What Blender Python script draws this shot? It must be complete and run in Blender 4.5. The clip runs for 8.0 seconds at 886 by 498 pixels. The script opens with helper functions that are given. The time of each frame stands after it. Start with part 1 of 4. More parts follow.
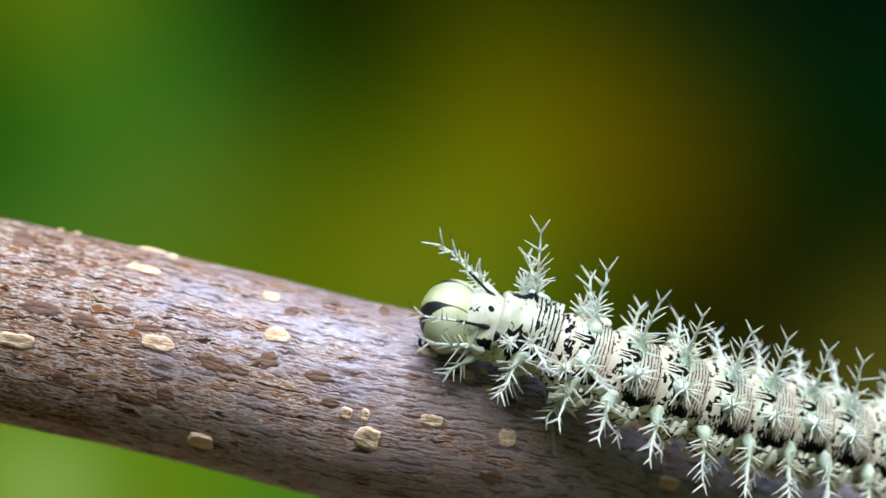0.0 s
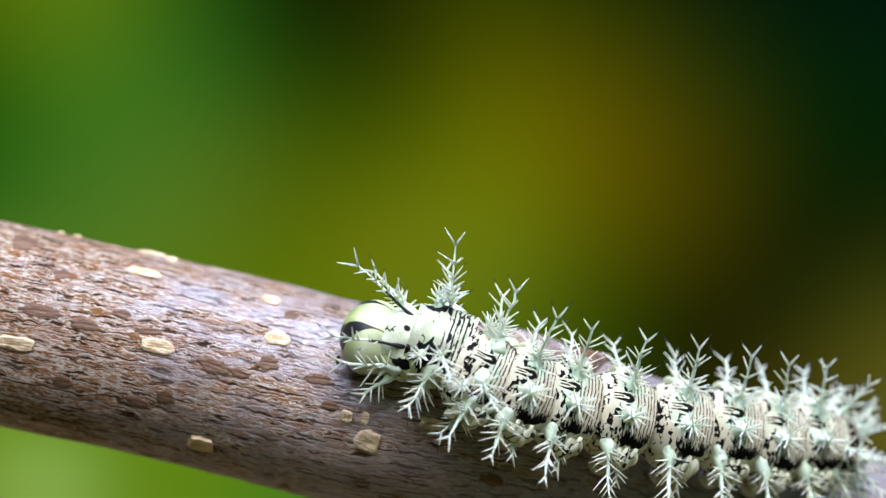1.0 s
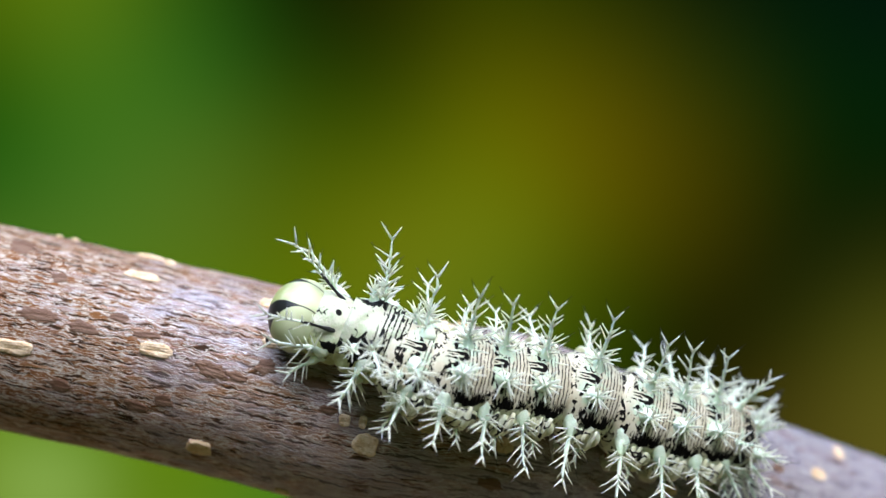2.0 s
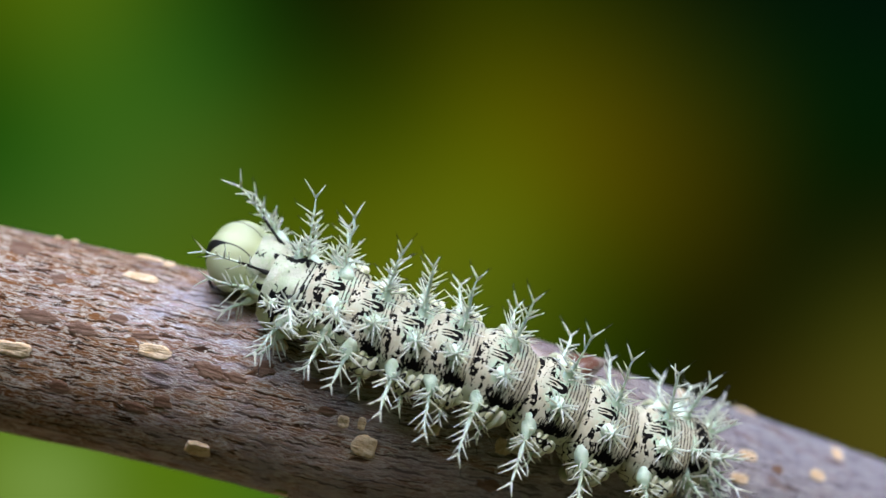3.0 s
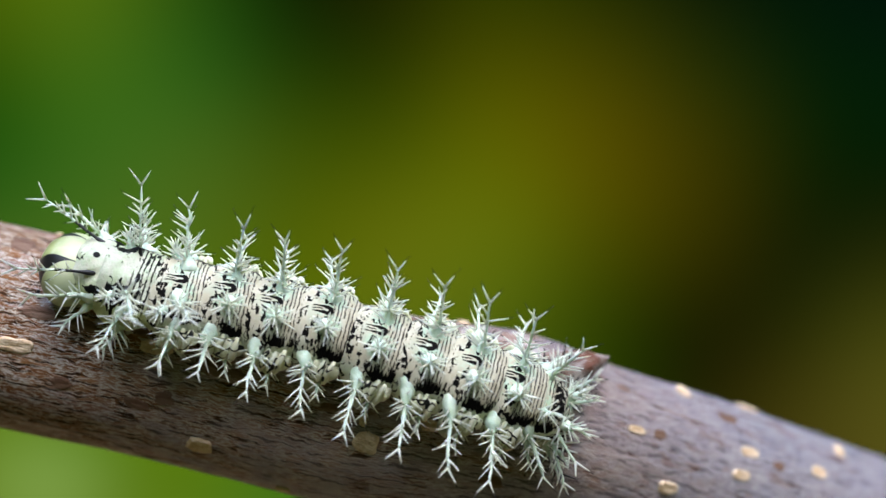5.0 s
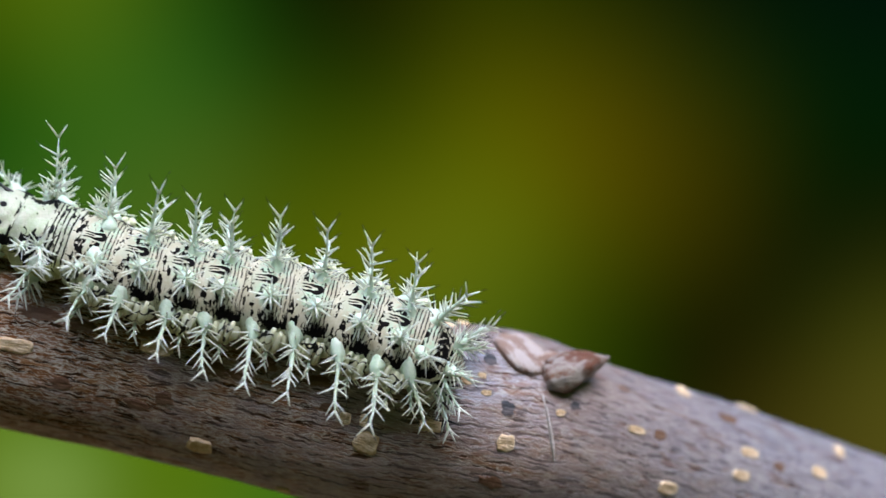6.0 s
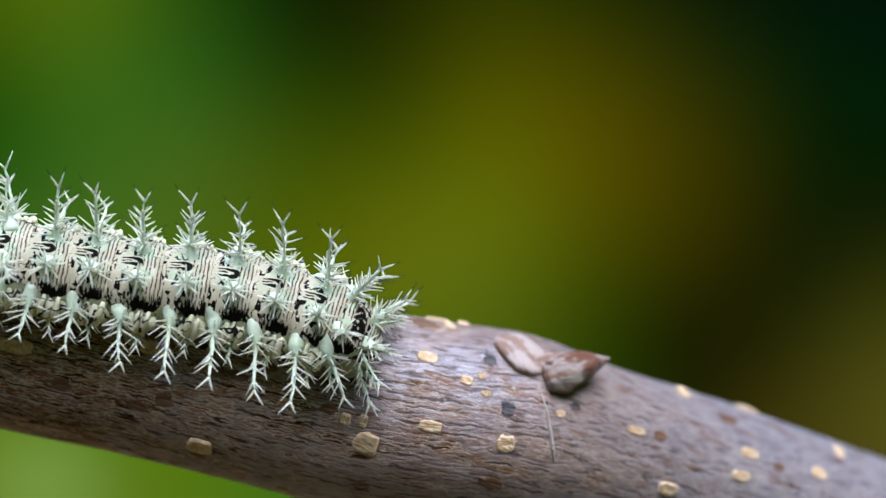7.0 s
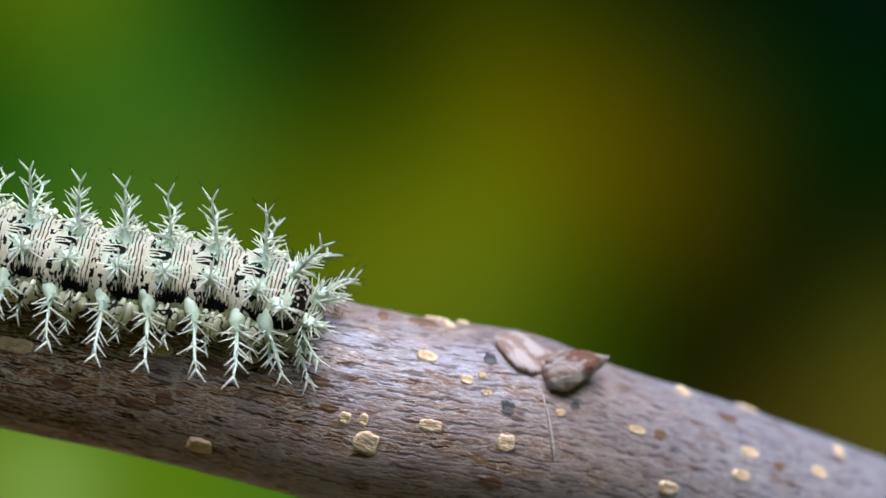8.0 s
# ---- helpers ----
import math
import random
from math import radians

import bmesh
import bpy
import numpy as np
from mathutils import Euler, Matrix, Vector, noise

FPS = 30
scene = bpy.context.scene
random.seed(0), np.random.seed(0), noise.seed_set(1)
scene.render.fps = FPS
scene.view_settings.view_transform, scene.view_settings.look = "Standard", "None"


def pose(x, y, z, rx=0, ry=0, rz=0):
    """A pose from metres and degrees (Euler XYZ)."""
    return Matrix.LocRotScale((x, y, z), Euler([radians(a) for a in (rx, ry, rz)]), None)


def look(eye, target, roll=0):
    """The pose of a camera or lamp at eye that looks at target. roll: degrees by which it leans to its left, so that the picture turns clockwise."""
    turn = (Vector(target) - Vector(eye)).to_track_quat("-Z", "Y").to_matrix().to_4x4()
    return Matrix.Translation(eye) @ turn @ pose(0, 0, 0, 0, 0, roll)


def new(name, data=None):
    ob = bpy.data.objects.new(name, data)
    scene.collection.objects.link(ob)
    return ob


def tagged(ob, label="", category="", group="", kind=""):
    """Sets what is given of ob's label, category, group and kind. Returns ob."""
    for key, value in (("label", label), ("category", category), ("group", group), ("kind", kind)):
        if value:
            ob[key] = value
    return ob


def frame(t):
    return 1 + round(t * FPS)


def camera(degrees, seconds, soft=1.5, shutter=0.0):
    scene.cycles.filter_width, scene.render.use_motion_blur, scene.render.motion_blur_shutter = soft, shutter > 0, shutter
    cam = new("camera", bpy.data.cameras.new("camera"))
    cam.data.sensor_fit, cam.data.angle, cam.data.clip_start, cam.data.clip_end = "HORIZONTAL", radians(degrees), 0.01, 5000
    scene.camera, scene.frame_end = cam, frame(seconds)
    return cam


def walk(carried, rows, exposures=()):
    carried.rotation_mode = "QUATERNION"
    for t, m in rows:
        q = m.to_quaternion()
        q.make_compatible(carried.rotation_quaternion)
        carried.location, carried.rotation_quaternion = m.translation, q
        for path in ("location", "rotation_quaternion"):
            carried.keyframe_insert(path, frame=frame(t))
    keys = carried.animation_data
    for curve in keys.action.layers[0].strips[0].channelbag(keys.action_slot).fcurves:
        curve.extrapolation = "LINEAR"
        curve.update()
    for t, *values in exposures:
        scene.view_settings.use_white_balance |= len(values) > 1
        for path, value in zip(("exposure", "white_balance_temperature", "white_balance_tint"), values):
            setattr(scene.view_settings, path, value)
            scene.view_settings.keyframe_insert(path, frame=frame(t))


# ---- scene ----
LENS_DEGREES = 25.0
MM = 0.001
TILT = 15.0                      # the camera looks this far down
HEIGHT = 1.3                     # of the branch over the ground
EYE = Vector((0, -0.1708, HEIGHT + 0.04576))
cam = camera(LENS_DEGREES, 8.0, soft=1.35, shutter=0.25)
cam.data.dof.use_dof = True
cam.data.dof.focus_distance = 0.1658
cam.data.dof.aperture_fstop = 13.0
walk(cam, [(0.0, look(EYE, (0, 0, HEIGHT))), (8.0, look(EYE, (0, 0, HEIGHT)))],
     exposures=[(0.0, 3.08), (1.5, 3.25), (1.7, 3.25), (2.8, 2.76), (3.5, 2.78), (4.0, 2.96), (4.5, 2.96), (4.7, 2.96), (5.8, 2.78), (7.0, 2.84), (8.0, 2.86)])

# ---- light: bright shade under a high soft sky ----
world = bpy.data.worlds.new("sky")
scene.world = world
world.use_nodes = True
sky = world.node_tree.nodes.new("ShaderNodeTexSky")
sky.sky_type, sky.sun_disc = "NISHITA", False
sky.sun_elevation, sky.sun_rotation = radians(77), radians(141)
sky.air_density, sky.dust_density, sky.ozone_density = 1.0, 0.8, 2.0
world.node_tree.nodes["Background"].inputs[1].default_value = 0.15
world.node_tree.links.new(sky.outputs[0], world.node_tree.nodes["Background"].inputs[0])
sun = new("sun", bpy.data.lights.new("sun", "SUN"))
sun.data.energy, sun.data.angle, sun.data.color = 0.36, radians(55), (1.0, 0.98, 0.94)
sun.matrix_world = look((0.45, -0.55, HEIGHT + 3.0), (0, 0, HEIGHT))


# ---- node helpers ----
class Ex:
    """A number in a node tree, with plain arithmetic."""

    def __init__(self, nt, out):
        self.nt, self.out = nt, out

    def op(self, kind, *others):
        n = self.nt.nodes.new("ShaderNodeMath")
        n.operation = kind
        for k, o in enumerate((self, *others)):
            if isinstance(o, Ex):
                self.nt.links.new(o.out, n.inputs[k])
            else:
                n.inputs[k].default_value = o
        return Ex(self.nt, n.outputs[0])

    def __add__(self, o):
        return self.op("ADD", o)

    def __sub__(self, o):
        return self.op("SUBTRACT", o)

    def __mul__(self, o):
        return self.op("MULTIPLY", o)

    def __truediv__(self, o):
        return self.op("DIVIDE", o)

    def mag(self):
        return self.op("ABSOLUTE")

    def low(self, o):
        return self.op("MINIMUM", o)

    def high(self, o):
        return self.op("MAXIMUM", o)

    def ramp(self, a, b):
        """0 below a, 1 above b, smooth between (a > b turns it round)."""
        n = self.nt.nodes.new("ShaderNodeMapRange")
        n.interpolation_type = "SMOOTHSTEP"
        self.nt.links.new(self.out, n.inputs[0])
        lo, hi, u, v = (a, b, 0, 1) if a < b else (b, a, 1, 0)
        for k, x in zip((1, 2, 3, 4), (lo, hi, u, v)):
            n.inputs[k].default_value = x
        return Ex(self.nt, n.outputs[0])


class Mat:
    def __init__(self, name, rough=0.5, spec=0.5):
        self.m = bpy.data.materials.new(name)
        self.m.use_nodes = True
        self.nt = self.m.node_tree
        self.b = self.nt.nodes["Principled BSDF"]
        self.b.inputs["Roughness"].default_value = rough
        self.b.inputs["Specular IOR Level"].default_value = spec

    def coords(self, scale=1000.0, which="Object"):
        c = self.nt.nodes.new("ShaderNodeTexCoord")
        v = self.nt.nodes.new("ShaderNodeVectorMath")
        v.operation = "SCALE"
        self.nt.links.new(c.outputs[which], v.inputs[0])
        v.inputs["Scale"].default_value = scale
        return v.outputs[0]

    def split(self, vec):
        s = self.nt.nodes.new("ShaderNodeSeparateXYZ")
        self.nt.links.new(vec, s.inputs[0])
        return [Ex(self.nt, o) for o in s.outputs]

    def join(self, x, y, z):
        c = self.nt.nodes.new("ShaderNodeCombineXYZ")
        for k, o in enumerate((x, y, z)):
            if isinstance(o, Ex):
                self.nt.links.new(o.out, c.inputs[k])
            else:
                c.inputs[k].default_value = o
        return c.outputs[0]

    def noise(self, vec, scale, detail=3.0, rough=0.55, stretch=(1, 1, 1), shift=(0, 0, 0)):
        m = self.nt.nodes.new("ShaderNodeMapping")
        m.inputs["Scale"].default_value, m.inputs["Location"].default_value = stretch, shift
        self.nt.links.new(vec, m.inputs[0])
        n = self.nt.nodes.new("ShaderNodeTexNoise")
        n.inputs["Scale"].default_value, n.inputs["Detail"].default_value = scale, detail
        n.inputs["Roughness"].default_value = rough
        self.nt.links.new(m.outputs[0], n.inputs["Vector"])
        return Ex(self.nt, n.outputs["Fac"])

    def mix(self, fac, a, b):
        n = self.nt.nodes.new("ShaderNodeMix")
        n.data_type = "RGBA"
        if isinstance(fac, Ex):
            self.nt.links.new(fac.out, n.inputs[0])
        else:
            n.inputs[0].default_value = fac
        for k, c in ((6, a), (7, b)):
            if isinstance(c, tuple):
                n.inputs[k].default_value = (*c, 1)
            else:
                self.nt.links.new(c, n.inputs[k])
        return n.outputs[2]

    def color(self, c):
        if isinstance(c, tuple):
            self.b.inputs["Base Color"].default_value = (*c, 1)
        else:
            self.nt.links.new(c, self.b.inputs["Base Color"])
        return self

    def rough(self, e):
        self.nt.links.new(e.out, self.b.inputs["Roughness"])

    def bump(self, e, distance, strength=1.0):
        n = self.nt.nodes.new("ShaderNodeBump")
        n.inputs["Distance"].default_value, n.inputs["Strength"].default_value = distance, strength
        self.nt.links.new(e.out, n.inputs["Height"])
        self.nt.links.new(n.outputs[0], self.b.inputs["Normal"])

    def soft(self, weight, scale):
        self.b.inputs["Subsurface Weight"].default_value = weight
        self.b.inputs["Subsurface Radius"].default_value = (1.0, 0.9, 0.6)
        self.b.inputs["Subsurface Scale"].default_value = scale

    def thin(self, share, colour):
        """Let a share of the light through, as thin horn does."""
        t = self.nt.nodes.new("ShaderNodeBsdfTranslucent")
        t.inputs["Color"].default_value = (*colour, 1)
        m = self.nt.nodes.new("ShaderNodeMixShader")
        m.inputs[0].default_value = share
        self.nt.links.new(self.b.outputs[0], m.inputs[1])
        self.nt.links.new(t.outputs[0], m.inputs[2])
        self.nt.links.new(m.outputs[0], self.nt.nodes["Material Output"].inputs[0])


# ---- materials ----
def make_bark():
    """Brown bark under a glossy skin of wax, with matt russet flakes, and wavy cracks whose frayed lips stand up pale.
    The sky's blue sheen is also put into its colour and gloss tints.
    """
    k = Mat("bark", 0.5, 0.6)
    v = k.coords(1000.0, "UV")
    wide = k.noise(v, 0.16, 4, 0.6, (1, 1.6, 1))
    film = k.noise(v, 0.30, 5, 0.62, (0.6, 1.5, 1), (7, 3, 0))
    flake = k.noise(v, 0.42, 4, 0.6, (0.5, 1.4, 1), (31, 11, 0))
    flake2 = k.noise(v, 0.95, 3, 0.6, (0.45, 1.3, 1), (3, 51, 0))
    warp = k.noise(v, 0.9, 2, 0.5)
    warp2 = k.noise(v, 2.2, 1, 0.5, (0.6, 1, 1), (9, 9, 0))
    x, y, _ = k.split(v)
    wavy = k.join(x, y + (warp - 0.5) * 0.6 + (warp2 - 0.5) * 0.22, 0.0)
    fiss = k.noise(wavy, 3.3, 2, 0.5, (0.12, 1.0, 1))
    strand = k.noise(wavy, 3.7, 2, 0.5, (0.10, 1.0, 1), (21, 17, 0))
    fine = k.noise(wavy, 6.5, 3, 0.65, (0.30, 1.1, 1), (13, 5, 0))
    worn = k.noise(v, 0.55, 3, 0.6, (0.5, 1.0, 1), (41, 2, 0))
    crack = fiss.ramp(0.46, 0.39)
    lip = (fiss - 0.500).mag().ramp(0.034, 0.010) * fine.ramp(0.36, 0.44)
    lip2 = (strand - 0.50).mag().ramp(0.028, 0.009) * fine.ramp(0.38, 0.46) * worn.ramp(0.30, 0.40)
    waxy_sheen = (film + (x - 62.0) * 0.0043 + (x - 54.0).low(0.0) * 0.010).ramp(0.34, 0.62)
    lips = lip.high(lip2) * (waxy_sheen * -0.55 + 1.0)
    bare = (x - 56.0).low(0.0) * -0.006
    patch = (flake + bare).ramp(0.57, 0.63).high((flake2 + bare).ramp(0.62, 0.66))
    brown = k.mix(wide.ramp(0.35, 0.65), (0.250, 0.100, 0.027), (0.345, 0.158, 0.048))
    # Blue-grey of the sky's sheen mixed into the base, most at the right.
    grey = k.mix(waxy_sheen * (((x - 76.0) * 0.014).high(0.0).low(0.40) + 0.17), brown, (0.225, 0.245, 0.305))
    red = k.mix(patch * 0.6, grey, (0.150, 0.060, 0.026))
    dark = k.mix(crack * (waxy_sheen * -0.25 + 0.90), red, (0.018, 0.009, 0.005))
    k.color(k.mix(lips * 0.92, dark, (0.62, 0.54, 0.45)))
    k.rough((patch * 0.30 + crack * 0.3 + 0.40 - waxy_sheen * 0.04).low(0.9))
    k.nt.links.new((waxy_sheen * 0.55 + 0.40 - patch * 0.45 - crack * 0.4).high(0.05).out, k.b.inputs["Specular IOR Level"])
    k.nt.links.new((waxy_sheen * 0.10 + 0.08 - patch * 0.15 - crack * 0.1).high(0.0).out, k.b.inputs["Coat Weight"])
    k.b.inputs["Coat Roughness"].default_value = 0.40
    # Sky blue put into the gloss and sheen tints.
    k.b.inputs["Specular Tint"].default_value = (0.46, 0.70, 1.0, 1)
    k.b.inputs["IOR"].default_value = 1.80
    k.nt.links.new((waxy_sheen * 0.45 + 0.04 - patch * 0.25 - crack * 0.25).high(0.0).out, k.b.inputs["Sheen Weight"])
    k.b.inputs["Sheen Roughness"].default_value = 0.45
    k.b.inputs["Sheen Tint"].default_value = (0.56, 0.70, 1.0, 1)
    k.b.inputs["Coat IOR"].default_value = 1.5
    k.bump(fiss * 0.9 + fine * 0.2 + lips * 0.25 - patch * 0.06, 0.00023, 0.8)
    return k.m


def make_cork():
    k = Mat("cork", 0.8, 0.25)
    v = k.coords()
    n = k.noise(v, 2.2, 4, 0.65)
    grain = k.noise(v, 3.5, 3, 0.6, (0.35, 1.5, 1), (3, 8, 1))
    base = k.mix(n.ramp(0.35, 0.65), (0.66, 0.45, 0.25), (0.83, 0.64, 0.44))
    k.color(k.mix(grain.ramp(0.62, 0.70) * 0.45, base, (0.26, 0.13, 0.045)))
    k.bump(grain, 0.00025, 0.8)
    return k.m


def make_scale(name, a, b, rough=0.55, spec=0.4):
    k = Mat(name, rough, spec)
    v = k.coords()
    n = k.noise(v, 0.55, 5, 0.65, (0.6, 1.3, 1.3))
    k.color(k.mix(n.ramp(0.43, 0.57), a, b))
    k.bump(k.noise(v, 2.5, 4, 0.6, (0.4, 1.5, 1.5)), 0.0003, 0.7)
    return k.m


def make_skin(name, tail):
    """Cream abdomen skin: broken dark rings behind, a dark hairpin and short dashes before them, a ragged black band on each flank."""
    k = Mat(name, 0.5, 0.2)
    v = k.coords()
    x, y, z = k.split(v)
    a = y.op("ARCTAN2", z)
    am = a.mag()
    rnd = Ex(k.nt, k.nt.nodes.new("ShaderNodeObjectInfo").outputs["Random"])
    shifted = k.join(x + rnd * 17.0, y, z)
    n1 = k.noise(shifted, 0.9, 3, 0.6)
    n2 = k.noise(shifted, 2.6, 2, 0.5, (1, 1, 1), (5, 9, 1))
    n3 = k.noise(shifted, 1.0, 1, 0.5, (1.8, 0.8, 0.8), (9, 2, 6))
    w = a * 3.8 + (n1 - 0.5) * 0.5 + (n2 - 0.5) * 0.15
    xw = x + (n1 - 0.5) * 0.30
    xr = xw + (n2 - 0.5) * 0.12 + (n3 - 0.5) * 0.18
    # rings
    zone = xw.ramp(0.0, 0.30) * am.ramp(1.15, 0.95)
    rings = (xr * (6.2832 / 0.32)).op("SINE").ramp(0.28, 0.64) * zone * n3.ramp(0.33, 0.38) * n2.ramp(0.36, 0.40)
    # hairpin on the back, thick at its closed end, with a short stroke inside
    hx = (xw + 0.15).high(0.0)
    arm = ((hx * hx + w * w * 1.1).op("SQRT") - 0.30).mag() - xw.ramp(-1.2, 0.1) * 0.16
    pin = arm.ramp(0.095, 0.04) * xw.ramp(-1.7, -1.4) * (n2 + xw.ramp(-1.6, -0.4)).ramp(0.42, 0.50)
    stroke = w.mag().ramp(0.09, 0.04) * xw.ramp(-1.5, -1.3) * xw.ramp(-0.5, -0.7)
    halo = ((xw + 0.65).mag() / 1.1).high(w.mag() / 0.62).ramp(0.9, 1.05)
    # short dashes across the body in front of the rings
    dash = k.noise(shifted, 1.5, 1, 0.5, (1.5, 0.55, 0.55), (2, 40, 6))
    front = xw.ramp(0.35, 0.10) * am.ramp(1.3, 1.05) * halo
    dashes = dash.ramp(0.525, 0.545) * n2.ramp(0.42, 0.47) * front
    curl = k.noise(shifted, 1.25, 1, 0.5, (1.3, 0.7, 0.7), (12, 4, 61))
    curls = (curl - 0.5).mag().ramp(0.040, 0.022) * n1.ramp(0.50, 0.54) * front
    # flank band between the feet of the side spines, its upper edge drawn out along the rings
    teeth = (xr * (6.2832 / 0.32)).op("SINE") * 0.07
    span = ((x - 0.95).mag() + (am - 0.8) * 2.4 + (n2 - 0.5) * 1.4 + (n3 - 0.5) * 1.2).ramp(1.75, 1.6)
    band = (am - 0.84 + teeth * -1.0 + (n3 - 0.5) * 0.5).ramp(0.0, 0.03) * (am - 1.08 + (n1 - 0.5) * 0.7).ramp(0.03, 0.0) * span
    fold = (curl - 0.47).mag().ramp(0.045, 0.025) * am.ramp(1.15, 1.3) * am.ramp(2.6, 2.2) * n1.ramp(0.40, 0.46)
    tip = x.ramp(0.9, 1.4) * am.ramp(0.85, 0.65) * (n2 + n3).ramp(0.96, 1.04) if tail else x * 0.0
    cream = k.mix(n1.ramp(0.35, 0.65), (0.50, 0.45, 0.32), (0.60, 0.555, 0.42))
    mint = k.mix(k.noise(v, 0.5, 2).ramp(0.5, 0.62) * 0.6, cream, (0.45, 0.475, 0.34))
    near_star = ((am - 0.34) * (am - 0.34) * 14.0 + x * x).ramp(2.4, 0.8) * (n1 + n2).ramp(0.80, 1.10)
    mint = k.mix(near_star * 0.8, mint, (0.47, 0.63, 0.45))
    low = k.mix(am.ramp(0.95, 1.15), mint, (0.62, 0.64, 0.46))
    c = k.mix(rings * 0.94, low, (0.022, 0.016, 0.012))
    dark = tip.high(pin).high(stroke).high(dashes).high(curls).high(band).high(fold)
    k.color(k.mix(dark, c, (0.007, 0.006, 0.006)))
    k.nt.links.new((dark * -0.18 + 0.2).out, k.b.inputs["Specular IOR Level"])
    k.bump(k.noise(v, 1.7, 3, 0.6, (1.8, 0.8, 0.8)) * 0.6 + rings * -0.5, 0.00022, 0.6)
    k.soft(0.12, 0.0005)
    return k.m


def make_front_skin(name, ringed):
    """Whiter skin of the first body rings, greenish yellow below, with a few black dashes."""
    k = Mat(name, 0.42, 0.45)
    v = k.coords()
    k.b.inputs["Specular IOR Level"].default_value = 0.25
    x, y, z = k.split(v)
    a = y.op("ARCTAN2", z)
    am = a.mag()
    n1 = k.noise(v, 0.6, 3, 0.6)
    n2 = k.noise(v, 1.3, 2, 0.5, (1.7, 0.7, 0.7), (4, 2, 8))
    w = a * 3.0
    dot = ((x + 0.3) * (x + 0.3) + w * w).op("SQRT").ramp(0.36, 0.24)
    dash = n2.ramp(0.63, 0.66) * am.ramp(1.9, 1.5) * x.ramp(-0.2, 0.3)
    arc = (x - 1.1 + am * 0.3).mag().ramp(0.16, 0.08) * n1.ramp(0.46, 0.5) * am.ramp(1.2, 1.0)
    flank = ((x - 0.5).mag() / 1.3 + (am - 1.0).mag() / 0.22 + (n2 - 0.5) * 1.5).ramp(0.95, 0.85)
    wart = k.noise(v, 2.4, 3, 0.6, (1, 1, 1), (8, 3, 5))
    top = k.mix((n1 * 0.6 + wart * 0.4).ramp(0.42, 0.60), (0.54, 0.535, 0.41), (0.46, 0.52, 0.34))
    low = k.mix(am.ramp(0.75, 1.15), top, (0.52, 0.56, 0.27))
    curl = k.noise(v, 1.3, 1, 0.5, (1.2, 0.7, 0.7), (2, 40, 6))
    curls = (curl - 0.5).mag().ramp(0.035, 0.018) * n1.ramp(0.54, 0.60) * am.ramp(1.4, 1.2)
    dark = dot.high(dash * 0.85).high(arc).high(flank).high(curls)
    if ringed:
        xw = x + (n1 - 0.5) * 0.5
        rings = (xw * (6.2832 / 0.40)).op("SINE").ramp(0.2, 0.7) * xw.ramp(-0.2, 0.2) * am.ramp(1.3, 1.0) * n2.ramp(0.36, 0.44)
        side = ((x + 0.9).mag() / 1.5 + (am - 0.85).mag() / 0.5 + (n2 - 0.5) * 2.2).ramp(1.0, 0.88)
        dark = rings.high(dash).high(flank).high(side).high(curls).high(n2.ramp(0.57, 0.61) * am.ramp(1.0, 0.8) * x.ramp(0.0, 0.4))
    k.color(k.mix(dark, low, (0.008, 0.008, 0.008)))
    k.nt.links.new((dark * -0.2 + 0.25).out, k.b.inputs["Specular IOR Level"])
    k.bump(k.noise(v, 1.4, 3, 0.6, (1.6, 0.8, 0.8)) + wart * 0.4, 0.00028, 0.7)
    k.soft(0.12, 0.0005)
    return k.m


def make_head_skin():
    k = Mat("caterpillar_head_skin", 0.42, 0.35)
    v = k.coords()
    x, y, z = k.split(v)
    n = k.noise(v, 0.7, 3, 0.5)
    base = k.mix(x.ramp(-1.9, 0.4), (0.34, 0.385, 0.15), (0.54, 0.58, 0.34))
    base = k.mix(n.ramp(0.5, 0.7) * 0.4, base, (0.62, 0.63, 0.44))
    width = x.ramp(0.9, -2.2) * 0.75
    band = ((y.mag() - 1.5) + x * 0.14).mag() - width
    band = band.ramp(0.10, 0.0) * z.ramp(0.0, 0.4)
    brow = x.ramp(-2.05, -2.2) * y.mag().ramp(0.5, 1.0)
    low = z.ramp(-1.0, -1.5) * n.ramp(0.35, 0.5)
    k.color(k.mix(band.high(brow).high(low * 0.9), base, (0.010, 0.010, 0.009)))
    k.soft(0.1, 0.0005)
    return k.m


def make_spine():
    """Waxy mint of the feet and stalks, paler towards the tip."""
    k = Mat("spine_mint", 0.45, 0.4)
    v = k.coords()
    _, _, z = k.split(v)
    n = k.noise(v, 0.9, 3)
    low = k.mix(n.ramp(0.35, 0.65), (0.59, 0.74, 0.55), (0.70, 0.80, 0.65))
    k.color(k.mix(z.ramp(1.0, 6.0) * 0.55, low, (0.74, 0.81, 0.66)))
    k.bump(k.noise(v, 1.5, 3, 0.6), 0.00025, 0.7)
    k.soft(0.30, 0.0008)
    return k.m


def make_needle():
    k = Mat("spine_needle", 0.4, 0.5)
    n = k.noise(k.coords(), 1.2, 2)
    k.color(k.mix(n.ramp(0.35, 0.65), (0.82, 0.84, 0.73), (0.88, 0.89, 0.79)))
    k.soft(0.30, 0.0005)
    k.thin(0.5, (0.88, 0.90, 0.80))
    return k.m


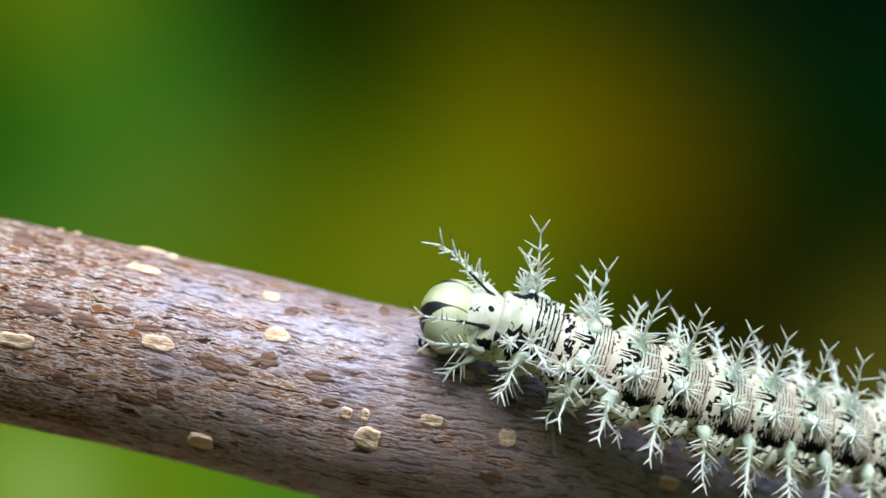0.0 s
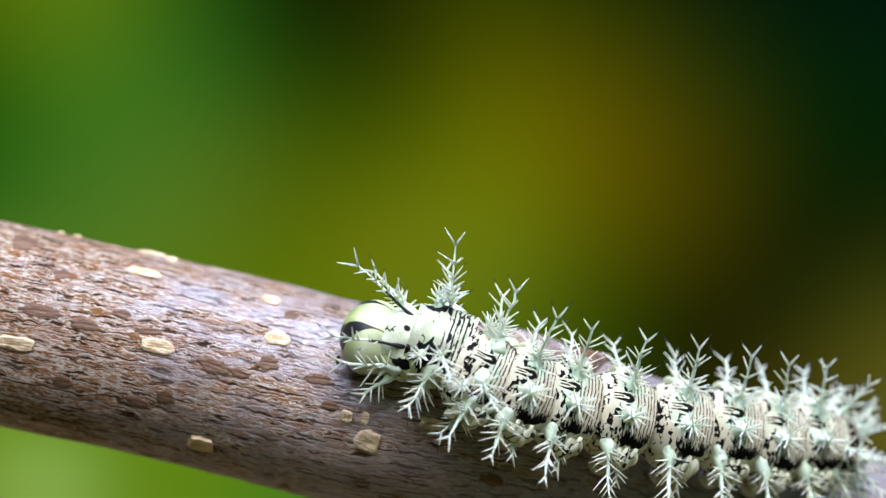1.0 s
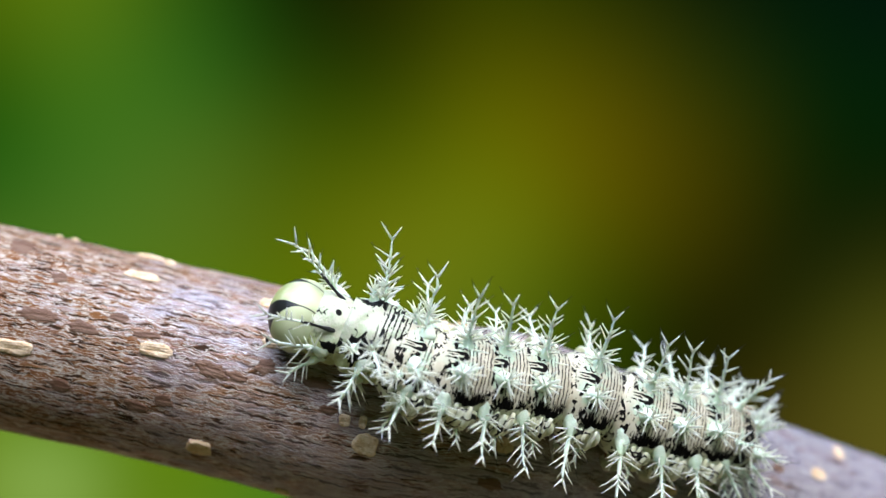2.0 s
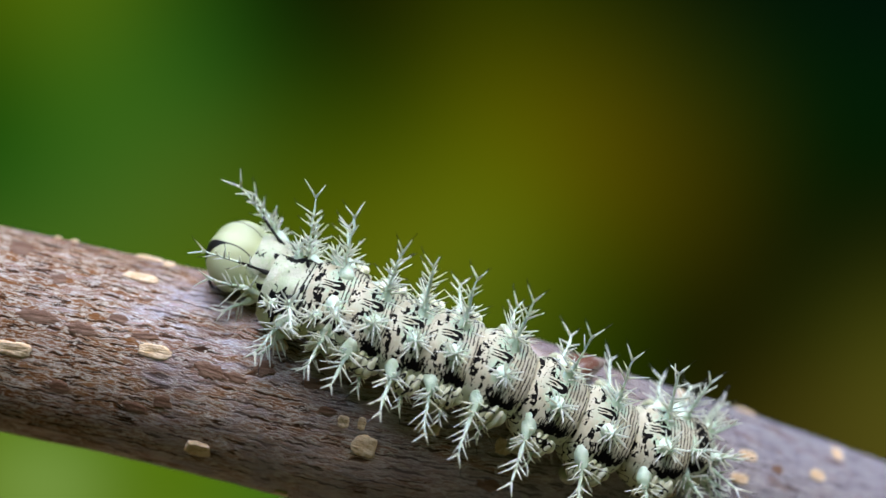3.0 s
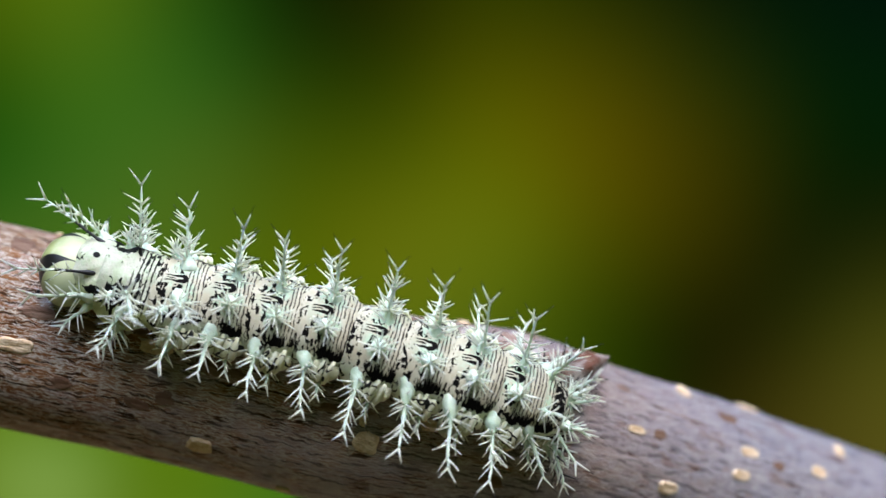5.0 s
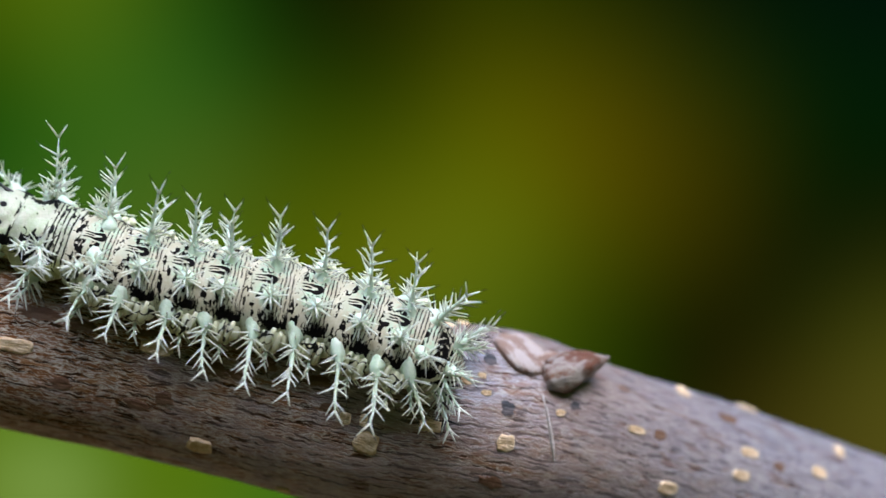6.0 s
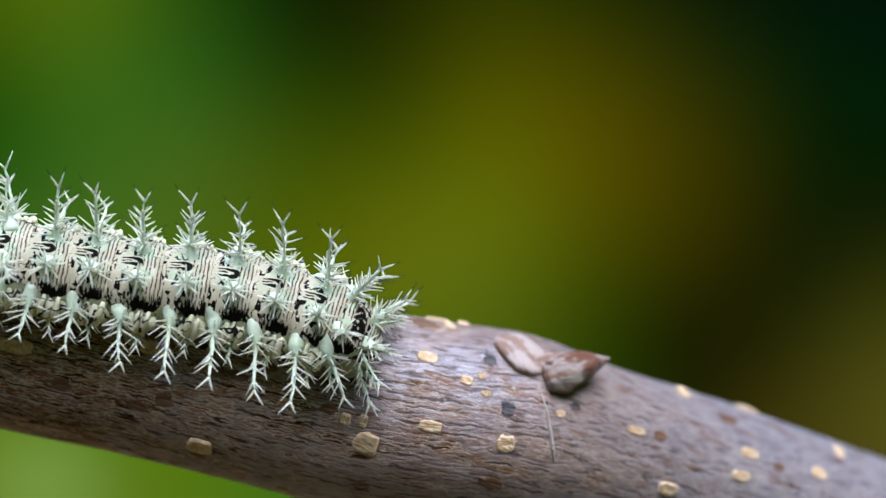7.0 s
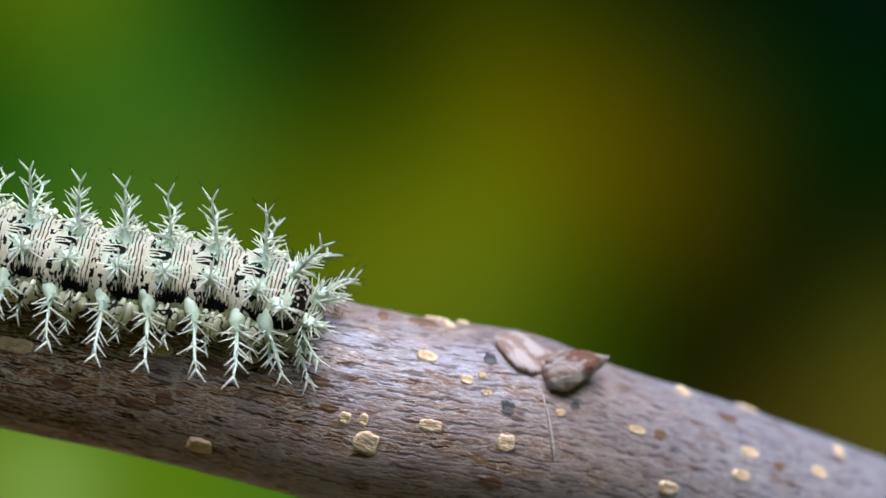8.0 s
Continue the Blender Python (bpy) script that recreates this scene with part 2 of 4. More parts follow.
def make_fold():
    """Cream-green skin of the side folds with thin black creases."""
    k = Mat("fold_skin", 0.5, 0.25)
    v = k.coords()
    n = k.noise(v, 0.7, 3, 0.6)
    rnd = Ex(k.nt, k.nt.nodes.new("ShaderNodeObjectInfo").outputs["Random"])
    x, y, z = k.split(v)
    crease = k.noise(k.join(x + rnd * 23.0, y, z), 0.5, 1, 0.5, (0.8, 1.2, 1.2))
    base = k.mix(n.ramp(0.35, 0.65), (0.62, 0.63, 0.41), (0.72, 0.71, 0.53))
    k.color(k.mix((crease - 0.46).mag().ramp(0.022, 0.010), base, (0.010, 0.010, 0.009)))
    k.bump(n, 0.0002, 0.6)
    k.soft(0.15, 0.0005)
    return k.m


def make_plain(name, a, b, rough, scale):
    k = Mat(name, rough, 0.3)
    k.color(k.mix(k.noise(k.coords(), scale, 3).ramp(0.35, 0.65), a, b))
    return k.m


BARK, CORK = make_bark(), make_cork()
FLAKE = make_scale("russet_flake", (0.135, 0.064, 0.034), (0.20, 0.112, 0.070), 0.6, 0.35)
PATCH = make_scale("grey_patch", (0.055, 0.055, 0.062), (0.12, 0.105, 0.11), 0.7, 0.2)
SCALE_GREY = make_scale("bud_scale_grey", (0.16, 0.070, 0.036), (0.28, 0.235, 0.20))
SCALE_PALE = make_scale("leaf_scar", (0.27, 0.17, 0.13), (0.46, 0.38, 0.35), 0.65, 0.3)
RIDGE = make_scale("ridge_bark", (0.38, 0.32, 0.28), (0.50, 0.45, 0.41))
SCALE_RED = make_scale("bud_scale_red", (0.13, 0.042, 0.018), (0.30, 0.24, 0.21))
SKIN, TAIL_SKIN, HEAD_SKIN = make_skin("caterpillar_skin", False), make_skin("tail_skin", True), make_head_skin()
FRONT_SKIN, SECOND_SKIN = make_front_skin("first_ring_skin", False), make_front_skin("second_ring_skin", True)
SPINE, NEEDLE = make_spine(), make_needle()
FOLD = make_fold()
BLACK = make_plain("black_chitin", (0.010, 0.010, 0.012), (0.022, 0.020, 0.022), 0.35, 1.0)
PALE = make_plain("pale_proleg", (0.50, 0.54, 0.40), (0.62, 0.63, 0.54), 0.4, 0.8)
WHITE = make_plain("white_foot", (0.58, 0.56, 0.46), (0.70, 0.68, 0.58), 0.4, 0.8)
RUSSET = make_plain("russet_leg", (0.24, 0.065, 0.03), (0.38, 0.14, 0.07), 0.35, 1.0)


def make_unseen_soil():
    k = Mat("unseen_soil", 0.8)
    v = k.coords(1.0)
    # Ground is out of view; its brown is picked for warm bounce on the branch.
    k.color(k.mix(k.noise(v, 3.0, 6).ramp(0.35, 0.65), (0.08, 0.05, 0.02), (0.14, 0.09, 0.04)))
    return k.m


def make_foliage_glow(rows, across, glint):
    """Far foliage, too far out of focus for any leaf, as a glow: soft clumps of colour in rows (height and colours) and
    one bright patch carry their own light.
    """
    k = Mat("foliage_glow", 0.9, 0.0)
    v = k.coords(1.0)
    nt = k.nt

    def scaled(vec, factor):
        n = nt.nodes.new("ShaderNodeVectorMath")
        n.operation = "SCALE"
        if isinstance(vec, tuple):
            n.inputs[0].default_value = vec
        else:
            nt.links.new(vec, n.inputs[0])
        if isinstance(factor, Ex):
            nt.links.new(factor.out, n.inputs["Scale"])
        else:
            n.inputs["Scale"].default_value = factor
        return n.outputs[0]

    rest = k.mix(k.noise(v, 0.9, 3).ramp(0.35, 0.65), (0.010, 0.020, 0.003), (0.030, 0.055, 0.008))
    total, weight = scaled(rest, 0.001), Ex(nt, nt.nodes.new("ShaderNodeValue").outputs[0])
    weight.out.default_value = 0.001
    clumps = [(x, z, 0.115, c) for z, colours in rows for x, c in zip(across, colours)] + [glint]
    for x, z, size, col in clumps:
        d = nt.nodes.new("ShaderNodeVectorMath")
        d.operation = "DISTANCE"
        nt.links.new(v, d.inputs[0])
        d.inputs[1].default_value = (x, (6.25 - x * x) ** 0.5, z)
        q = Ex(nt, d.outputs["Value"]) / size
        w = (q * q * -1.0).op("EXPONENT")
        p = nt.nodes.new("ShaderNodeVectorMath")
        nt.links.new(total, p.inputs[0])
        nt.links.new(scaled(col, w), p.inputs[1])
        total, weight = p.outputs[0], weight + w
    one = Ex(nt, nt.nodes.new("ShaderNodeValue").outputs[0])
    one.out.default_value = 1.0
    # Daylight on the leaves is put in as emission; the base is near black.
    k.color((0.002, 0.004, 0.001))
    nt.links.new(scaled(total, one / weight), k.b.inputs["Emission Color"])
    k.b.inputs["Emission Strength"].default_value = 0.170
    return k.m


# ---- mesh helpers ----
class Shape:
    """Collects vertices (millimetres) and faces of one mesh."""

    def __init__(self):
        self.v, self.f, self.k, self.uv = [], [], [], []

    def rings(self, loops, mat=0, cap=True):
        base, n = len(self.v), len(loops[0])
        for loop in loops:
            self.v.extend(tuple(p) for p in loop)
        for j in range(len(loops) - 1):
            for i in range(n):
                a, b = base + j * n + i, base + j * n + (i + 1) % n
                self.f.append((a, b, b + n, a + n))
                self.k.append(mat)
        if cap:
            self.f.append(tuple(base + i for i in reversed(range(n))))
            self.f.append(tuple(base + (len(loops) - 1) * n + i for i in range(n)))
            self.k += [mat, mat]

    def tube(self, points, radii, n=6, mat=0):
        loops = []
        for j, p in enumerate(points):
            d = (Vector(points[min(j + 1, len(points) - 1)]) - Vector(points[max(j - 1, 0)])).normalized()
            e = d.orthogonal().normalized() if j == 0 else (e - d * e.dot(d)).normalized()
            g = d.cross(e)
            loops.append([Vector(p) + (e * math.cos(6.28319 * i / n) + g * math.sin(6.28319 * i / n)) * radii[j] for i in range(n)])
        self.rings(loops, mat)

    def mesh(self, name, materials, smooth=True):
        me = bpy.data.meshes.new(name)
        me.from_pydata([(x * MM, y * MM, z * MM) for x, y, z in self.v], [], self.f)
        for m in materials:
            me.materials.append(m)
        me.polygons.foreach_set("material_index", self.k)
        me.polygons.foreach_set("use_smooth", [smooth] * len(self.f))
        me.update()
        return me


def part(name, shape, materials, parent=None, label="", smooth=True):
    """One mesh object from a Shape or a finished mesh, under its thing or part."""
    me = shape.mesh(name, materials, smooth) if isinstance(shape, Shape) else shape
    ob = new(name, me)
    ob.parent = parent
    return tagged(ob, label)


def spot(x, y, z):
    """Millimetres from the middle of the scene to world metres."""
    return Vector((x * MM, y * MM, HEIGHT + z * MM))


# ---- ground and distance ----
def make_ground():
    s = Shape()
    n = 48
    loops = [[(math.cos(6.28319 * i / n) * r, math.sin(6.28319 * i / n) * r, 0) for i in range(n)] for r in (200, 3000, 20000, 120000)]
    s.rings(loops, 0, False)
    s.f.append(tuple(reversed(range(n))))
    s.k.append(0)
    return tagged(part("ground", s, [make_unseen_soil()]), "unseen dark brown ground under the branch", "ground", kind="structure")


def make_backdrop():
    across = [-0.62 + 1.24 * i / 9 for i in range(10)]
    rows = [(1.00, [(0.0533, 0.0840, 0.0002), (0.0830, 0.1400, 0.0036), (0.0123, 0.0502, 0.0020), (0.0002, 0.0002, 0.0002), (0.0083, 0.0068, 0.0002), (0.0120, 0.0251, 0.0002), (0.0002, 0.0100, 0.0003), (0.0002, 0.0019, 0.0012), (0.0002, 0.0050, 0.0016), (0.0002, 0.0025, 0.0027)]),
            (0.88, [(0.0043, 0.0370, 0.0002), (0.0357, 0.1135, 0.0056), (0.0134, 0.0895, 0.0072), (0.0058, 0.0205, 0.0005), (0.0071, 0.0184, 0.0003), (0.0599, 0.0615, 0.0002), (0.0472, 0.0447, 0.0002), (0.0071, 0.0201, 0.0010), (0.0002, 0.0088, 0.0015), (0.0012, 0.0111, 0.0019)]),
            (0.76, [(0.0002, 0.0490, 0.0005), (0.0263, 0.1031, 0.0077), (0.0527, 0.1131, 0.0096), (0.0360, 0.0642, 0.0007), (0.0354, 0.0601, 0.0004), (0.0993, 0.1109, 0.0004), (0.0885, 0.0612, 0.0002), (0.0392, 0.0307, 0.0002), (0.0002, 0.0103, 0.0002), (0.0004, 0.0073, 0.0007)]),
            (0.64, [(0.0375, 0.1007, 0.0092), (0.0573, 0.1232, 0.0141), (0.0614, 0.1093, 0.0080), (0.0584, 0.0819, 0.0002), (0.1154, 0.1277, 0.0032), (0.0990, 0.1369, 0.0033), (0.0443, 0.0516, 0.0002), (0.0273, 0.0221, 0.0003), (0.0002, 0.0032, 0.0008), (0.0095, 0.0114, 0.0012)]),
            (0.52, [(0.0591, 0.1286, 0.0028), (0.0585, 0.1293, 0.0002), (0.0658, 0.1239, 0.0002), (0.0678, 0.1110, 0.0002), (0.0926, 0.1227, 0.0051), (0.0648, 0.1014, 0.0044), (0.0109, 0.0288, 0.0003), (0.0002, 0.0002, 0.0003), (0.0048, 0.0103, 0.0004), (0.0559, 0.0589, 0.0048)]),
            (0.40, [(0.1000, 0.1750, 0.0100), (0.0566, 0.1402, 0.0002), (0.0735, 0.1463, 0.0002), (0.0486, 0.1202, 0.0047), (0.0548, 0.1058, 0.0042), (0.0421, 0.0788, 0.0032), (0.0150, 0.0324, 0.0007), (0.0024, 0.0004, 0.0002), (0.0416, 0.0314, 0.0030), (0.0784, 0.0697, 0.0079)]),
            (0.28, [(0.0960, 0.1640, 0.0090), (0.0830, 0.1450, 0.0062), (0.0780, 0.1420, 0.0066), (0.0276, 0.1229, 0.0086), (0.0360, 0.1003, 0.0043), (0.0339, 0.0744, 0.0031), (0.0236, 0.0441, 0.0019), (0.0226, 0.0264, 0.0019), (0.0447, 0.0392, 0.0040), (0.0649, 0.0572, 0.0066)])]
    # Bright spot painted into the glow, low on the left.
    pale_glow = (-0.55, 0.31, 0.075, (0.28, 0.44, 0.12))
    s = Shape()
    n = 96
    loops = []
    # Ring runs on unseen behind the camera, tall enough to cut low sky light.
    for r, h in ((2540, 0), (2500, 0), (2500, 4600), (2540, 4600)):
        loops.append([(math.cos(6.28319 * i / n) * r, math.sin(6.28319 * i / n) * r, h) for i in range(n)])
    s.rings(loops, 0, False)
    ob = part("backdrop", s, [make_foliage_glow(rows, across, pale_glow)])
    return tagged(ob, "glowing ring of blurred foliage colour in green, olive and amber", "backdrop", kind="structure")


make_ground()
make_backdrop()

# ---- branch ----
STEM_R = 8.85
AXIS = [(-74.2, 0.3, 1.3), (-54.2, -0.9, -3.2), (-39.2, -1.7, -6.5), (-26.7, -2.4, -9.1), (-14.2, -3.2, -11.9), (-4.2, -3.7, -14.13),
        (5.88, -2.09, -16.84), (16.43, 1.36, -21.24), (27.55, 4.57, -25.99), (43.11, 8.69, -32.85), (63.31, 13.11, -41.38), (95.77, 18.71, -54.89)]


def sample_axis():
    p = [Vector(a) for a in AXIS]
    p = [p[0] * 2 - p[1]] + p + [p[-1] * 2 - p[-2]]
    pts = []
    for i in range(1, len(p) - 2):
        a, b, c, d = p[i - 1:i + 3]
        for k in range(40):
            t = k / 40
            pts.append((b * 2 + (c - a) * t + (a * 2 - b * 5 + c * 4 - d) * t * t + (b * 3 - a - c * 3 + d) * t ** 3) * 0.5)
    pts.append(p[-2])
    run = [0.0]
    for a, b in zip(pts, pts[1:]):
        run.append(run[-1] + (b - a).length)
    mid = min(range(len(pts)), key=lambda i: abs(pts[i].x))
    return np.array([tuple(q) for q in pts]), np.array(run) - run[mid]


AXIS_P, AXIS_S = sample_axis()


def axis_at(s):
    """Point, tangent, up and near side of the branch's axis at s millimetres from its middle."""
    p, q = (Vector([np.interp(s + h, AXIS_S, AXIS_P[:, k]) for k in range(3)]) for h in (-0.6, 0.6))
    c, t = (p + q) * 0.5, (q - p).normalized()
    up = (Vector((0, 0, 1)) - t * t.z).normalized()
    near = t.cross(up)
    return c, t, up, (near if near.y < 0 else -near)


def stem_radius(s, phi):
    """Radius with the swelling of the node round the bud."""
    knot = math.exp(-((s - 6.0) / 5.5) ** 2) * (0.55 + 0.45 * math.cos(phi - 0.5))
    return STEM_R * (1 - 0.0006 * max(s - 8, 0)) + 0.55 * knot + 0.18 * noise.noise(Vector((s * 0.11, math.cos(phi) * 1.2, math.sin(phi) * 1.2)))


def on_branch(s, degrees, lift=0.0):
    """A pose on the bark: x along the branch, z out of it."""
    c, t, up, near = axis_at(s)
    a = radians(degrees)
    n = up * math.cos(a) + near * math.sin(a)
    p = c + n * (stem_radius(s, a) + lift)
    m = Matrix((t, n.cross(t), n)).transposed().to_4x4()
    return Matrix.Translation(p * MM) @ m


def make_stem(parent):
    around, step = 190, 0.42
    count = int((AXIS_S[-1] - AXIS_S[0]) / step)
    sh, uvs = Shape(), []
    loops = []
    for j in range(count + 1):
        s = AXIS_S[0] + 0.7 + j * (AXIS_S[-1] - AXIS_S[0] - 1.4) / count
        c, t, up, near = axis_at(s)
        loop = []
        for i in range(around):
            a = 6.28319 * i / around - 1.9
            r = stem_radius(s, a)
            u, w = math.cos(a) * STEM_R, math.sin(a) * STEM_R
            r += 0.06 * noise.noise(Vector((s * 0.45, u * 1.5, w * 1.5))) + 0.03 * noise.noise(Vector((s * 0.8, u * 3.6, w * 3.6)))
            loop.append(c + (up * math.cos(a) + near * math.sin(a)) * r)
        loops.append(loop)
    sh.rings(loops)
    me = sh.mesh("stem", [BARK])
    lay = me.uv_layers.new(name="along")
    data = np.zeros((len(me.loops), 2), dtype=np.float32)
    k = 0
    for j in range(count):
        for i in range(around):
            for dj, di in ((0, 0), (0, 1), (1, 1), (1, 0)):
                data[k] = ((j + dj) * step * MM, (i + di) / around * 6.28319 * STEM_R * MM)
                k += 1
    lay.data.foreach_set("uv", data.ravel())
    return part("stem", me, [], parent, "smooth grey-brown bark with fine cracks and russet flakes")


def make_lenticel(length, width, rng):
    """A squarish corky wart, split along its middle, with a raised lip."""
    sh, n = Shape(), 24
    loops = []
    wob = [1 + rng.uniform(-0.10, 0.10) for _ in range(n)]
    tall = 0.12 + 0.06 * min(length, width)
    tip = rng.uniform(-0.25, 0.25)
    for r, h in ((1.0, -0.35), (1.02, 0.3), (0.94, 0.85), (0.74, 1.0), (0.50, 0.95), (0.28, 0.84), (0.08, 0.72)):
        loop = []
        for i in range(n):
            a = 6.28319 * i / n
            ca, sa = math.cos(a), math.sin(a)
            q = (abs(ca) ** 3.4 + abs(sa) ** 3.4) ** (-1 / 3.4) * (1 + (wob[i] - 1) * r)
            squeeze = r if r > 0.6 else r * (0.35 + 0.65 * r / 0.6)
            lip = h + (0.35 * sa + tip * ca) * (h > 0.5) * r
            loop.append((ca * q * r * length / 2, sa * q * squeeze * width / 2, lip * tall + rng.uniform(-0.04, 0.04) * (h > 0)))
        loops.append(loop)
    sh.rings(loops)
    return sh


def make_flake(length, width, rng):
    """A thin russet scale of old bark with a ragged edge, bent round the stem."""
    sh, n = Shape(), 44
    seed = rng.uniform(0, 90)
    wob = [0.9 + 0.35 * noise.noise(Vector((math.cos(6.28319 * i / n) * 1.5, math.sin(6.28319 * i / n) * 1.5, seed))) + 0.22 * noise.noise(Vector((math.cos(6.28319 * i / n) * 5, math.sin(6.28319 * i / n) * 5, seed))) + rng.uniform(-0.06, 0.06) for i in range(n)]
    loops = []
    for r, h in ((1.0, -0.25), (1.0, 0.0), (0.9, 0.05), (0.5, 0.06), (0.1, 0.06)):
        loop = []
        for i in range(n):
            a = 6.28319 * i / n
            x, y = math.cos(a) * wob[i] * r * length / 2, math.sin(a) * wob[i] * r * width / 2
            loop.append((x, y, h - y * y / (2 * STEM_R) + 0.02 * noise.noise(Vector((x * 3, y * 3, length)))))
        loops.append(loop)
    sh.rings(loops)
    return sh


def make_branch():
    root = tagged(new("branch"), "grey-brown smooth-barked branch with tan corky lenticels and one bud", "branch")
    root.matrix_basis = pose(0, 0, HEIGHT)
    make_stem(root)
    rng = random.Random(5)
    first = [(-36.9, 79, 3.0, 1.2), (-25.2, 64, 2.8, 1.2), (-20.0, 116, 2.2, 1.7), (-6.6, 89, 2.1, 1.9), (-8.4, 78, 1.0, 1.0), (-7.1, 77, 0.7, 1.1),
             (-2.6, 74, 1.9, 1.0), (3.1, 77, 1.6, 1.4), (-3.6, 35, 1.8, 1.0), (-0.4, 46, 1.1, 0.8), (0.7, 42, 0.7, 0.5), (1.1, 52, 0.9, 0.5),
             (13.8, 54, 1.7, 0.7), (18.4, 80, 1.9, 1.1), (25.5, 60, 1.8, 0.9), (26.3, 44, 1.8, 0.9)]
    second = [(33.8, 42, 1.5, 1.1), (37.0, 16, 1.1, 1.8), (20.3, 8, 1.3, 1.8), (28.5, -10, 1.8, 2.0), (-2.3, -17, 2.0, 1.6), (-0.1, -12, 1.1, 1.4),
              (-1.6, 0, 1.0, 1.3), (-12.4, 141, 1.2, 1.1), (-15.6, 44, 2.2, 1.2), (-17.1, 17, 1.6, 1.1), (-28.2, 20, 3.0, 0.9), (-28.5, -15, 2.5, 1.3),
              (-26.6, -6, 1.0, 1.4), (-36.9, -19, 0.5, 0.7), (-35.3, -17, 0.6, 0.8), (6.8, 56, 0.8, 0.6)]
    for s, phi, length, width in first + second:
        ob = part("lenticel", make_lenticel(length, width, rng), [CORK], root, "tan corky lenticel")
        ob.matrix_basis = on_branch(s, phi) @ pose(0, 0, 0, 0, 0, rng.uniform(-6, 6))
    flakes = [(-4.0, 2, 3.3, 2.6), (-7.4, 4, 1.2, 3.0), (-35.7, 59, 4.2, 1.2), (-31.6, 61, 2.8, 1.1), (-38.9, 14, 2.8, 2.3), (-20.3, 67, 3.1, 1.6),
              (-15.9, 59, 1.9, 1.5), (-33.1, 0, 1.4, 1.6), (-11.2, 61, 2.8, 1.1), (-15.0, 26, 1.6, 1.0), (-34.7, 34, 1.7, 1.1), (-28.8, 51, 1.9, 0.9),
              (-25.9, 97, 2.4, 1.2), (-32.5, 95, 1.9, 1.3), (-23.6, 90, 1.9, 1.5), (-18.0, 68, 2.2, 0.9), (16.4, 52, 1.7, 1.0), (29.4, 47, 1.4, 1.1),
              (24.4, 22, 2.4, 1.5), (2.9, 100, 2.8, 1.3), (-26.2, 57, 2.4, 0.8), (-9.8, 74, 1.9, 0.8)]
    for s, phi, length, width in flakes:
        ob = part("bark_flake", make_flake(length, width, rng), [FLAKE], root)
        ob.matrix_basis = on_branch(s, phi) @ pose(0, 0, 0, 0, 0, rng.uniform(-8, 8))
    for s, phi, length, width in [(1.4, 30, 1.6, 1.8), (2.9, 58, 1.5, 1.8), (7.7, 50, 1.9, 1.0), (4.1, -34, 0.9, 1.8)]:
        ob = part("dark_patch", make_flake(length, width, rng), [PATCH], root, "dark grey patch on the bark")
        ob.matrix_basis = on_branch(s, phi, -0.05)
    make_bud(root)
    return root


